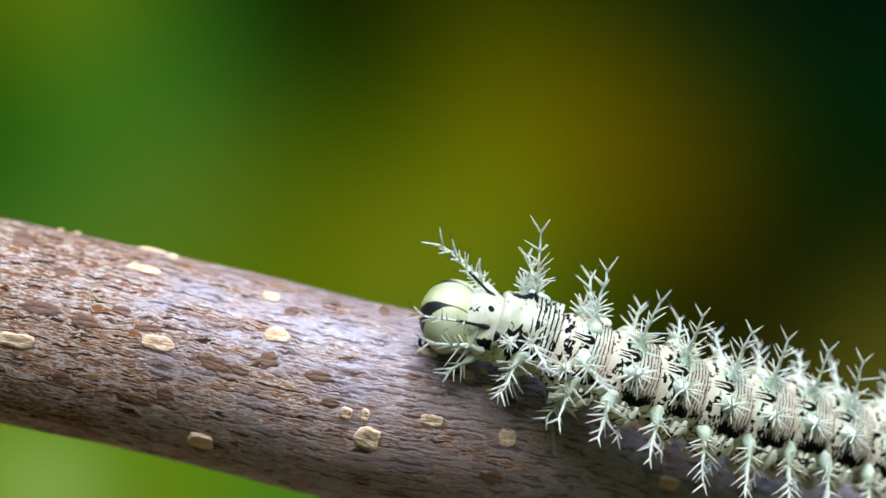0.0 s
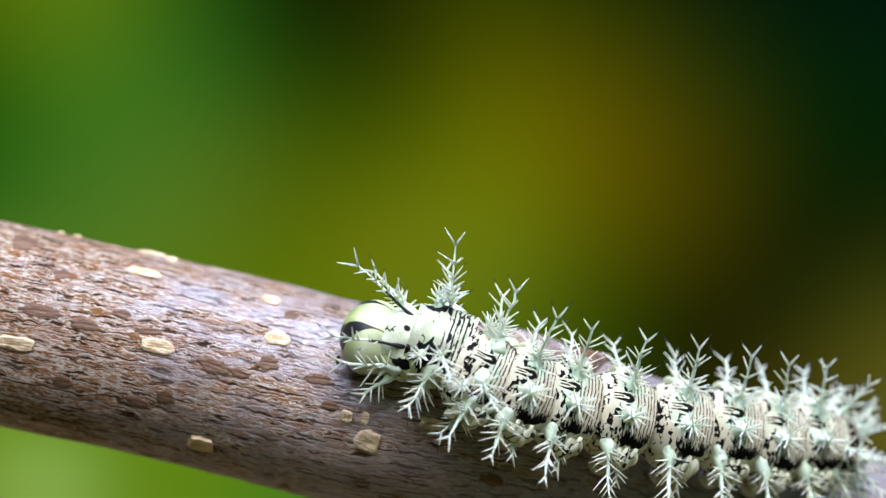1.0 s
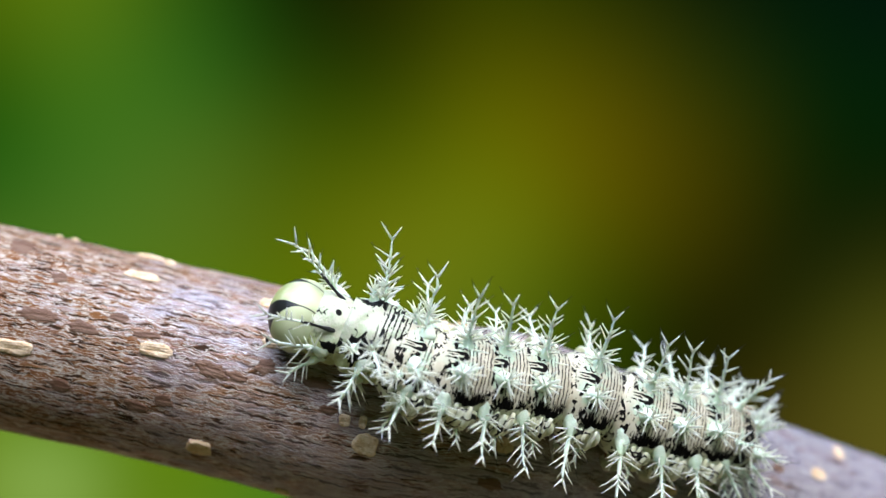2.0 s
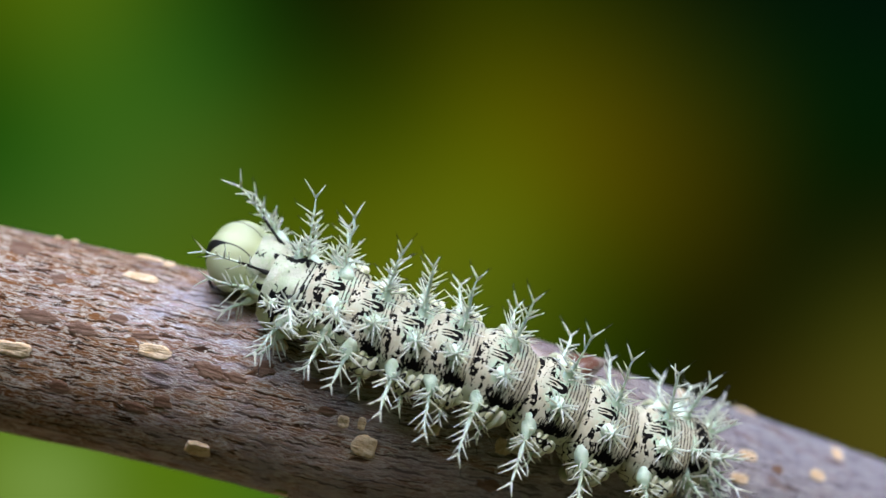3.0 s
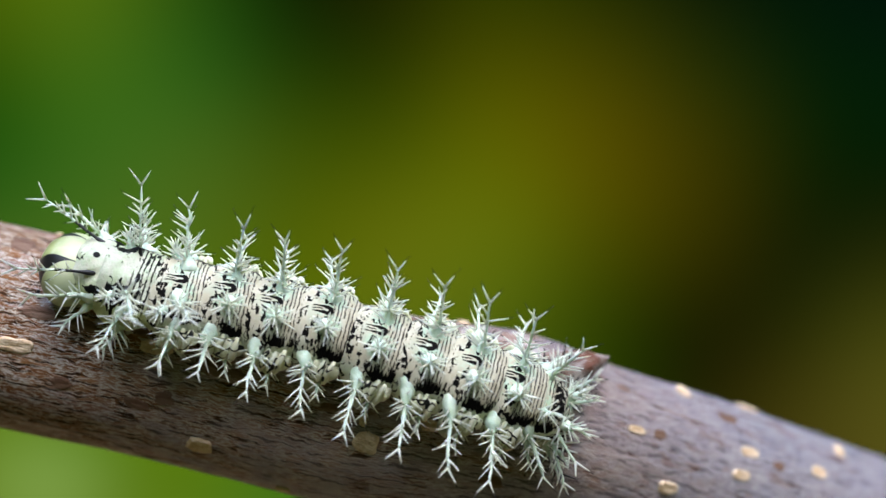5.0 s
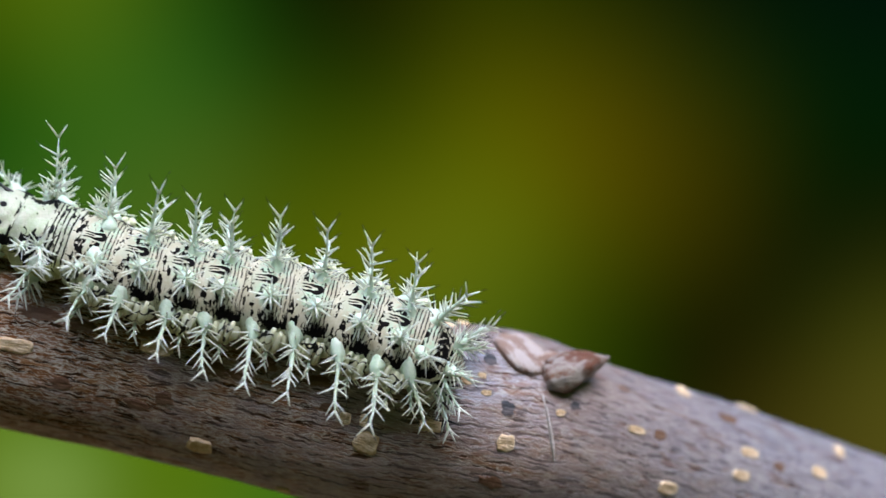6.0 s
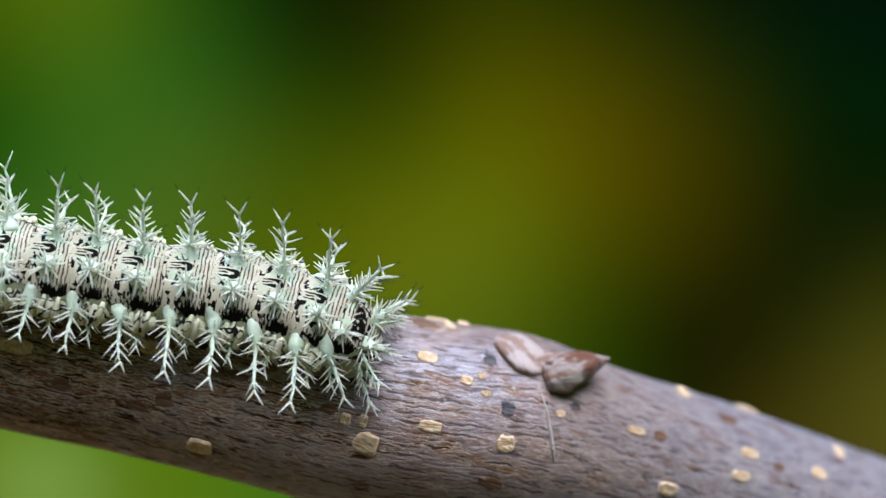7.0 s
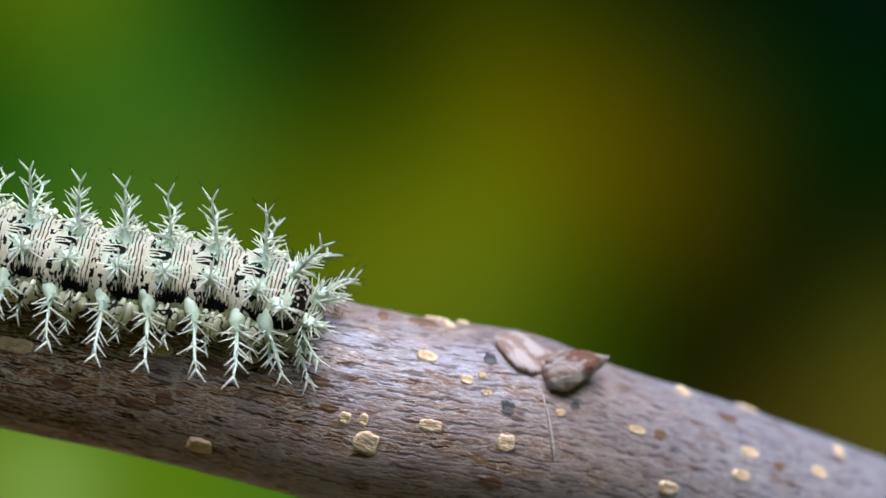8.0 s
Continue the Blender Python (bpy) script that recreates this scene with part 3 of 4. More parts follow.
def make_bud(root):
    """Pointed bud on the node, with a pale leaf scar behind it and a ridge running down from it."""
    def scale_shape(length, wide, tall, bend, tip, seed):
        rng = random.Random(seed)
        sh, n, loops = Shape(), 28, []
        for j in range(23):
            u = j / 22
            w = (math.sin(math.pi * min(1, u * 0.62 + 0.16)) ** 0.9) * (1 - u ** 3.0) + 0.03
            x = u * length
            z0 = bend * u * u
            loop = []
            for i in range(n):
                a = 6.28319 * i / n
                k = 1 + 0.06 * math.sin(3 * a + seed) + 0.22 * noise.noise(Vector((x * 0.9, math.cos(a) * 1.4 + seed * 5, math.sin(a) * 1.4))) + rng.uniform(-0.03, 0.03)
                loop.append((x, math.cos(a) * wide * w * k, z0 + math.sin(a) * tall * w * k + tip * u))
            loops.append(loop)
        sh.rings(loops)
        return sh

    def blunt_shape(length, wide, tall, seed):
        """A low rounded tongue lying on the round stem, centred."""
        sh, n, loops = Shape(), 30, []
        for r, h in ((1.0, -0.5), (1.0, 0.45), (0.93, 0.8), (0.75, 1.0), (0.4, 0.9), (0.1, 0.85)):
            loop = []
            for i in range(n):
                a = 6.28319 * i / n
                k = r * (1 + 0.13 * noise.noise(Vector((math.cos(a) * 2, math.sin(a) * 2, seed))))
                x, y = math.copysign(abs(math.cos(a)) ** 0.8, math.cos(a)) * length / 2 * k, math.sin(a) * wide * k
                loop.append((x, y, h * tall - 0.045 * x * x + 0.06 * noise.noise(Vector((x, y, seed)))))
            loops.append(loop)
        sh.rings(loops)
        return sh

    bud = part("bud", scale_shape(6.4, 1.6, 1.4, 0.4, 0.5, 1), [SCALE_RED], root, "pointed russet bud with grey scales")
    bud.matrix_basis = on_branch(5.5, 38, 0.25) @ pose(0, 0, 0, 0, -3, 27)
    one = part("bud_scale", scale_shape(4.0, 1.5, 1.2, -0.1, 0.2, 2), [SCALE_GREY], bud, "grey-green outer bud scale")
    one.matrix_basis = pose(-0.2 * MM, -0.45 * MM, 0.15 * MM, -20, -4, -4)
    two = part("bud_scale", scale_shape(4.4, 1.0, 0.9, 0.3, 0.4, 4), [SCALE_RED], bud)
    two.matrix_basis = pose(0.6 * MM, 0.85 * MM, 0.1 * MM, 15, 0, 4)
    three = part("bud_scale", scale_shape(4.2, 0.75, 0.3, 0.2, 0.1, 6), [SCALE_PALE], bud, "thin pale bud scale")
    three.matrix_basis = pose(-0.3 * MM, 1.75 * MM, -0.1 * MM, 10, 2, -8)
    four = part("bud_scale", scale_shape(2.4, 0.55, 0.4, 0.3, 0.5, 7), [SCALE_GREY], bud)
    four.matrix_basis = pose(2.0 * MM, -0.6 * MM, 0.75 * MM, -10, -2, 8)
    scar = part("leaf_scar", blunt_shape(5.4, 2.0, 0.45, 3), [SCALE_PALE], root, "pale grey-lilac leaf scar")
    scar.matrix_basis = on_branch(3.8, 22, 0.05) @ pose(0, 0, 0, 0, 0, -58)
    rim = Shape()
    pts = [on_branch(5.3 + 1.7 * u, 47 + 35 * u, 0.04).translation / MM for u in (0, 0.2, 0.4, 0.6, 0.8, 1.0)]
    rim.tube(pts, [0.05, 0.08, 0.12, 0.16, 0.17, 0.06], 8)
    part("ridge", rim, [RIDGE], root, "thin pale ridge below the bud")


branch = make_branch()


# ---- caterpillar ----
def bristle(sh, p, d, length, r, mat=2, bend=0.0):
    """One blunt needle from p along d, grown from the nearest ring of the stalk."""
    d = Vector(d).normalized()
    side = d.orthogonal().normalized() * bend
    root = min(range(sh.stalk), key=lambda i: (Vector(sh.v[i]) - Vector(p)).length)
    first = len(sh.v)
    q = [Vector(p) + d * length * u + side * length * u * u for u in (0, 0.5, 0.93, 1.0)]
    sh.tube(q, [r * 1.4, r * 1.05, r * 0.55, r * 0.2], 6, mat)
    sh.f.append((first, first + 1, root))
    sh.k.append(mat)


def hair(sh, p, d, length, r=0.038):
    """A thin dark hair on the end of a needle."""
    first = len(sh.v)
    d = Vector(d).normalized()
    sh.tube([p, p + d * length * 0.6, p + d * length + Vector((0.08, 0, 0.06))], [r, r * 0.7, r * 0.2], 4, 1)
    sh.f.append((first, first + 1, first - 1))
    sh.k.append(1)


def tall_spine(length, seed, black=0.0, reach=1.0, hairs=0.2, foot=0.82, sooty=0.0, cuff=0, swell=1.15, bare=0.28, dense=0.62, fork=1.0, boss=0.0, stalk=0.20):
    """A branched spine, feathered in its x-z plane: green foot, tapered stalk, needles in pairs and a forked end.
    black: how much of the stalk is black; cuff: needles in a ring above the foot;
    swell: height of the foot; bare: the part of the stalk below the first needles; dense: pairs to a millimetre; fork: size of the end;
    boss: a rounded swelling that carries the stalk."""
    rng = random.Random(seed)
    sh = Shape()
    lean = Vector((rng.uniform(-0.07, 0.07), rng.uniform(-0.05, 0.05), 0)) * length
    kink = rng.uniform(-0.10, 0.10)
    top = 0.80 * length

    def along(u):
        return Vector((kink * math.sin(u * 6.0), 0, u * top)) + lean * u * u

    def way(az, tilt):
        return Vector((math.sin(tilt) * math.cos(az), math.sin(tilt) * math.sin(az), math.cos(tilt)))

    us = [k / 12 for k in range(13)]
    foot = foot if black < 0.1 else 0.06
    radii = [(stalk if black < 0.1 else 0.165) - (stalk * 0.85 - 0.055) * u + boss * max(0.0, 1 - (u * top / 1.9) ** 4) + foot * max(0.0, 1 - u * length / (swell * 1.8)) ** 2.0 for u in us]
    pts = [along(u) for u in us]
    mound = [(-0.95, 0.15), (-0.85, 0.45), (-0.62, 0.74), (-0.3, 0.94)]
    sh.tube([Vector((0, 0, h * radii[0])) for h, _ in mound] + pts, [radii[0] * q for _, q in mound] + radii, 12, 0)
    sh.stalk = len(sh.v)
    for k, p in enumerate(sh.v):
        p = Vector(p)
        sh.v[k] = p + Vector((p.x, p.y, 0)) * 0.6 * noise.noise(p * 1.1 + Vector((seed * 3.7, 0, 0)))
    for k in range(len(sh.f) - 2):
        if black and 2 <= k // 12 < 4 + round(black * 12):
            sh.k[k] = 1

    def needle(u, az, tilt, size, thick=0.070):
        d = way(az, tilt)
        bristle(sh, along(u), d, size, thick, 1 if rng.random() < sooty else 2, rng.uniform(-0.09, 0.09))
        if rng.random() < hairs:
            hair(sh, along(u) + d * size * 0.97, d, 0.45)

    levels = max(3, round(length * dense))
    for i in range(levels):
        u = bare + (0.88 - bare) * (i + rng.uniform(0.0, 0.5)) / levels
        size = (2.25 - 0.85 * u) * reach
        tilt = radians(60 - 18 * u)
        for az in (0.0, math.pi):
            if rng.random() < 0.92:
                needle(u + rng.uniform(-0.06, 0.06), az + rng.uniform(-0.75, 0.75), tilt + rng.uniform(-0.2, 0.2), size * rng.uniform(0.62, 1.12))
        if rng.random() < 0.45:
            needle(u + 0.05, rng.choice((1.57, -1.57)) + rng.uniform(-0.6, 0.6), tilt, size * rng.uniform(0.5, 0.9))
    for i in range(cuff):
        u = rng.uniform(0.08, 0.36) if not boss else rng.uniform(0.15, 0.36)
        wide = float(np.interp(u, us, radii))
        needle(u, i * 6.28319 / cuff + rng.uniform(-0.3, 0.3), radians(rng.uniform(48, 82)), rng.uniform(1.1, 1.7) * reach + wide * 0.9)
    turn = rng.uniform(-0.3, 0.3)
    for i in range(2):
        tilt = radians(rng.uniform(18, 34) if i == 0 else rng.uniform(34, 52))
        d = way(turn + i * 3.14159 + rng.uniform(-0.25, 0.25), tilt)
        size = fork * (0.15 * length + 0.5) * rng.uniform(0.8, 1.2)
        bristle(sh, pts[-1] - Vector((0, 0, 0.1)), d, size, 0.085)
        if rng.random() < 0.65:
            hair(sh, pts[-1] + d * size * 0.95, d, rng.uniform(0.4, 0.8))
    return sh.mesh("spine", [SPINE, BLACK, NEEDLE])


def star_spine(seed, size=1.0):
    """A short spine: a green boss with tapered needles all round and a small forked top."""
    rng = random.Random(seed)
    sh = Shape()
    us = [k / 8 for k in range(9)]
    sh.tube([(0, 0, (u * 2.0 - 0.45) * size) for u in us], [(0.10 + 0.66 * (1 - u) ** 0.8) * size for u in us], 12, 0)
    sh.stalk = len(sh.v)
    for i in range(17):
        u = 0.26 + 0.72 * i / 17
        az = i * 2.4 + rng.uniform(-0.4, 0.4)
        tilt = radians(88 - 62 * u + rng.uniform(-10, 10))
        d = (math.sin(tilt) * math.cos(az), math.sin(tilt) * math.sin(az), math.cos(tilt))
        bristle(sh, (0, 0, (u * 2.0 - 0.5) * size), d, rng.uniform(1.2, 1.9) * size, 0.080, 2, rng.uniform(-0.1, 0.1))
    return sh.mesh("spine", [SPINE, BLACK, NEEDLE])


def segment_shape(r, half, seed, front=0.0, rear=0.0, pinch=0.13, rugged=0.022):
    """One body ring: x towards the tail, z up out of the back; creased at the rear, flatter below."""
    rng = random.Random(seed)
    sh, n, loops = Shape(), 56, []
    for j in range(29):
        u = -1 + 2 * j / 28
        x = u * half
        k = 1 - 0.018 * max(0.0, math.sin(x * 6.2832 / 0.92)) * (u > 0.1)
        k *= 1 - front * max(0, -u) ** 2 - rear * max(0, u) ** 2
        loop = []
        for i in range(n):
            a = 6.28319 * i / n
            y, z = math.sin(a), math.cos(a)
            flat = 0.80 if z < 0 else 0.95
            lump = 1 - (pinch + 0.16 * min(1, max(0, 0.75 - z))) * abs(u) ** 3.0 + 0.05 * math.exp(-((abs(y) - 0.82) / 0.16) ** 2 - (x / 1.5) ** 2)
            lump += rugged * noise.noise(Vector((x * 0.9 + seed * 7, y * 2.5, z * 2.5)))
            loop.append((x, y * r * k * lump, z * r * k * flat * lump))
        loops.append(loop)
    sh.rings(loops)
    return sh


def around(r, degrees):
    """A place on the ring's skin, degrees from the back towards the far (+) or near (-) flank, and the way out of it."""
    a = radians(degrees)
    return Vector((0, math.sin(a) * r, math.cos(a) * r * (0.95 if math.cos(a) > 0 else 0.8))), Vector((0, math.sin(a), math.cos(a)))


def put_spine(mesh, segment, base, d, sink, spin, label=""):
    """Set a spine on a ring along d, its feathered plane along the body, turned by spin degrees."""
    z = Vector(d).normalized()
    x = Vector((1, 0, 0)) if abs(z.x) < 0.8 else Vector((0, 0, 1))
    x = (x - z * x.dot(z)).normalized()
    turn = Matrix((x, z.cross(x), z)).transposed().to_4x4()
    ob = part("spine", mesh, [], segment, label)
    ob.matrix_basis = Matrix.Translation((Vector(base) - z * sink) * MM) @ turn @ pose(0, 0, 0, 0, 0, spin)
    return ob


def make_caterpillar():
    root = tagged(new("caterpillar"), "pale mint caterpillar with black marks and branching spines on a branch", "caterpillar")
    rng = random.Random(11)
    stars = [star_spine(40 + k, 1.12) for k in range(5)]
    small = [star_spine(50 + k, 0.75) for k in range(2)]
    crests = [tall_spine(7.0, 90 + k, 0.0, 1.12, hairs=0.12, foot=1.3, cuff=14, swell=1.7, bare=0.26, fork=0.88) for k in range(7)]
    flanks = [tall_spine((5.6, 6.2, 6.8, 7.3, 7.5, 7.7, 7.7)[k], 60 + k, 0.0, 1.05, hairs=0.06, foot=0.12, swell=1.45, bare=0.24, cuff=9, dense=0.68, fork=0.8, boss=0.40, stalk=0.26) for k in range(7)]
    far_flanks = [tall_spine(5.0, 70 + k, foot=0.6) for k in range(3)]
    lows = [tall_spine(3.0, 80 + k, reach=0.7, foot=0.6) for k in range(4)]
    segs = []
    sizes = [3.0, 3.45, 3.65, 3.7, 3.75, 3.8, 3.8, 3.8, 3.8, 3.7, 3.3]
    for i, r in enumerate(sizes):
        thorax = i < 3
        half = 1.95 if i == 0 else 2.55
        seg = part("thorax_segment" if thorax else "abdomen_segment",
                   segment_shape(r, half, i, 0.16 if i == 0 else 0.0, 0.12 if i == 10 else 0.0, 0.05 if i < 2 else 0.13, 0.11 if i < 2 else 0.025),
                   [(FRONT_SKIN, SECOND_SKIN)[i] if i < 2 else TAIL_SKIN if i == 10 else SKIN], root,
                   "white-green first body ring" if i == 0 else "cream body ring with black rings and marks" if not thorax else "")
        segs.append(seg)
        for side in (1, -1):
            if i == 0:
                b, _ = around(r, 32 * side)
                put_spine(tall_spine(8.0, 101 + side, 0.5, 0.72, 0.5), seg, b + Vector((-0.3, 0, 0)), (-0.85, 0.29 * side, 0.21), 0.3, 20, "long forward spine with a black stalk")
                b, _ = around(r, 72 * side)
                put_spine(tall_spine(6.0, 111 + side, 0.0, 1.1, foot=0.5, cuff=5, bare=0.12), seg, b + Vector((-0.3, 0, 0)), (-0.88, 0.42 * side, 0.12), 0.3, 20)
                b, _ = around(r, 95 * side)
                put_spine(tall_spine(3.8, 121 + side, foot=0.5), seg, b, (-0.5, 0.8 * side, -0.25), 0.3, 10)
            elif i < 3:
                b, _ = around(r, 30 * side)
                put_spine(small[i - 1], seg, around(r, 46 * side)[0] + Vector((-1.1, 0, 0)), (-0.3, 0.7 * side, 0.6), 0.15, 70 * i)
                ln = 7.6 if i == 1 else 6.2
                put_spine(tall_spine(ln, 131 + side + 10 * i, 0.2 if i == 1 else 0.0, 1.0, 0.3, 0.6, cuff=13), seg, b, (-0.28 * side, 0.78 * side, 0.62), 0.25, 0,
                          "tall spine with a black foot" if i == 1 else "tall pale spine")
                b, _ = around(r, 68 * side)
                put_spine(tall_spine(5.2, 151 + side + 10 * i, 0.0, 1.0, 0.15, 0.8, cuff=9, bare=0.12), seg, b, (-0.2 - 0.08 * side, 0.9 * side, 0.05), 0.3, 10)
                b, _ = around(r, 98 * side)
                put_spine(tall_spine(3.4, 171 + side + 10 * i, foot=0.6, cuff=6, bare=0.1), seg, b, (-0.2, 0.85 * side, -0.4), 0.3, 20)
            elif i < 10:
                if side > 0:
                    b, d = around(r, 23)
                    put_spine(crests[i % 7], seg, b + Vector((0.05, 0, 0)), d + Vector((rng.uniform(-0.08, 0.08) - 0.1, 0.12, 0)), 1.1, rng.uniform(-25, 25))
                else:
                    b, d = around(r, -22)
                    put_spine(stars[i % 5], seg, b + Vector((0.05, 0, 0)), d + Vector((0.05, -0.22, 0)), 0.1, rng.uniform(0, 360))
                b, d = around(r, 60 if side > 0 else -67)
                if side > 0:
                    put_spine(far_flanks[i % 3], seg, b + Vector((-0.45, 0, 0)), (rng.uniform(-0.1, 0.1), 0.97, -0.2), 0.6, rng.uniform(-30, 30))
                else:
                    put_spine(flanks[i - 3], seg, b + Vector((-0.95, 0, 0)), (rng.uniform(-0.06, 0.06) - 0.02 + 0.04 * (i - 3), -0.88, -0.12), 0.8, rng.uniform(-18, 18))
                b, d = around(r, 92 * side)
                put_spine(lows[i % 4], seg, b + Vector((0.5, 0, 0)), (rng.uniform(-0.05, 0.1) - 0.1 * side, 0.95 * side, -0.30), 0.5, rng.uniform(-30, 30))
            else:
                b, _ = around(r, 30 * side)
                put_spine(tall_spine(5.4 if side > 0 else 3.8, 191 + side, 0.0, 1.0, 0.3, 0.6, cuff=6), seg, b + Vector((0.4, 0, 0)), (0.42, 0.45 * side, 0.72), 0.5, 0)
                b, _ = around(r, 62 * side)
                put_spine(tall_spine(6.6, 195 + side, 0.0, 1.0, 0.5, 0.12, 0.1, swell=1.45, bare=0.24, cuff=9, dense=0.68, fork=0.8, boss=0.42, stalk=0.26), seg, b, (0.55, 0.80 * side, -0.28), 0.9, 0)
                b, _ = around(r, 90 * side)
                put_spine(lows[0], seg, b + Vector((0.5, 0, 0)), (0.42, 0.88 * side, -0.2), 0.4, 10)
        for side in (1, -1):
            if 2 <= i < 10:
                sh, fold = Shape(), []
                for j in range(1, 14):
                    u = math.pi * j / 14
                    w = math.sin(u) ** 0.7
                    fold.append([(-math.cos(u) * 1.6, math.cos(q) * 1.0 * w, math.sin(q) * (0.85 + 0.3 * noise.noise(Vector((j * 0.45, i * 3.1, side)))) * w + 0.28 * w * noise.noise(Vector((j * 0.6, math.cos(q) * 1.6, i)))) for q in (6.28319 * m / 18 for m in range(18))])
                sh.rings(fold)
                turn = pose(0, 0, 0, -84 * side, 4, 0).to_3x3().inverted()
                b, d = around(r, 84 * side)
                seat = b - d * 0.25 + Vector((0.55, 0, 0))
                for j in range(4):
                    ridge, thick = [], []
                    for q in range(9):
                        deg = 64 + 6.0 * q + 3 * math.sin(j * 2.3 + i)
                        on, out = around(r, deg * side)
                        x = -0.45 + 0.62 * j - 0.07 * q + 0.22 * noise.noise(Vector((q * 0.5, j * 3.3, i * 1.7)))
                        ridge.append(turn @ (on + out * (0.1 + 0.55 * math.sin(q / 8 * 3.1)) + Vector((x, 0, 0)) - seat))
                        thick.append(0.10 + (0.24 + 0.06 * math.sin(j * 1.9 + i)) * math.sin(0.3 + q / 8 * 2.5))
                    sh.tube(ridge, thick, 8)
                ob = part("side_fold", sh, [FOLD], seg, "pale bulging side fold with black creases")
                ob.matrix_basis = Matrix.Translation(seat * MM) @ pose(0, 0, 0, -84 * side, 4, 0)
            if 5 <= i <= 8:
                sh = Shape()
                sh.tube([(0.2, 1.4 * side, -1.6), (0.2, 2.0 * side, -2.4), (0.15, 2.4 * side, -3.1), (0.1, 2.5 * side, -3.5)], [1.2, 1.05, 0.85, 0.7], 14)
                part("proleg", sh, [RUSSET], seg, "stubby red-brown proleg")
                sh = Shape()
                sh.tube([(0.1, 2.4 * side, -3.2), (0.1, 2.55 * side, -3.45), (0.1, 2.6 * side, -3.8), (0.1, 2.5 * side, -4.05)], [0.5, 0.95, 0.95, 0.5], 14)
                part("proleg_foot", sh, [WHITE], seg, "pale rounded proleg foot")
            elif i < 3:
                sh = Shape()
                sh.tube([(-0.3, 1.0 * side, -2.0), (-0.5, 1.55 * side, -2.9), (-0.8, 1.6 * side, -3.4), (-1.1, 1.4 * side, -3.7)], [0.6, 0.45, 0.3, 0.08], 10)
                part("leg", sh, [RUSSET], seg, "short russet leg")
    tail = part("tail_segment", segment_shape(2.75, 2.0, 31, 0.0, 0.55), [SKIN], root, "tapered last body ring with a black patch")
    for side in (1, -1):
        for deg, x, length, d, ink in ((22, 0.6, 3.6, (0.75, 0.30, 0.55), 0.0), (48, 0.2, 4.8, (0.66, 0.66, 0.25), 0.1), (70, 0.3, 5.6, (0.68, 0.72, 0.0), 0.25),
                                       (96, 0.6, 4.8, (0.74, 0.60, -0.28), 0.35), (84, 1.2, 2.8, (0.88, 0.42, -0.12), 0.4)):
            b, _ = around(2.35, deg * side)
            mesh = tall_spine(length * 1.05, 200 + deg + side, 0.0, 0.9, 0.65, 0.6, ink * 0.7, cuff=4, stalk=0.24)
            put_spine(mesh, tail, b + Vector((x, 0, 0)), (d[0], d[1] * side, d[2]), 0.7, deg)
        put_spine(star_spine(240 + side, 1.15), tail, around(2.4, 28 * side)[0] + Vector((0.2, 0, 0)), (0.6, 0.45 * side, 0.6), 0.2, 30)
        sh = Shape()
        sh.tube([(0.4, 1.1 * side, -1.0), (0.6, 1.5 * side, -2.0), (0.7, 1.6 * side, -2.9), (0.7, 1.6 * side, -3.3)], [1.1, 1.0, 0.9, 0.5], 14)
        part("proleg", sh, [PALE], tail, "pale stubby proleg")
    head = make_head(root)
    return root, segs, head, tail


def make_head(root):
    sh, n, loops = Shape(), 48, []
    for j in range(1, 32):
        u = math.pi * j / 32
        loop = []
        for i in range(n):
            a = 6.28319 * i / n
            y, z = math.sin(a) * math.sin(u), math.cos(a) * math.sin(u)
            lobe = 1 + 0.05 * (abs(y) ** 1.5) - 0.07 * math.exp(-(y / 0.16) ** 2) * max(0, z) 
            loop.append((-math.cos(u) * 2.65 * (1 + 0.10 * z), y * 3.2 * lobe, z * 3.1 * lobe))
        loops.append(loop)
    sh.rings(loops)
    head = part("head", sh, [HEAD_SKIN], root, "rounded olive-green head with black stripes")
    for side in (1, -1):
        jaw = Shape()
        jaw.tube([(-1.6, 0.7 * side, -2.2), (-2.1, 0.75 * side, -2.7), (-2.3, 0.5 * side, -3.1)], [0.6, 0.45, 0.12], 10)
        part("mandible", jaw, [BLACK], head, "small black mandible")
        for k in range(4):
            eye = Shape()
            a = 0.35 + 0.28 * k
            c = Vector((-2.0 - 0.25 * math.sin(a * 2), 2.1 * side, -0.9 - 0.25 * k))
            eye.tube([c, c + Vector((-0.22, 0.14 * side, 0))], [0.16, 0.09], 8)
            part("eye", eye, [BLACK], head, "tiny black eye")
    return head


caterpillar, segments, head, tail = make_caterpillar()
BACK = Vector((0, -math.cos(radians(50)), math.sin(radians(50))))   # the way its back faces


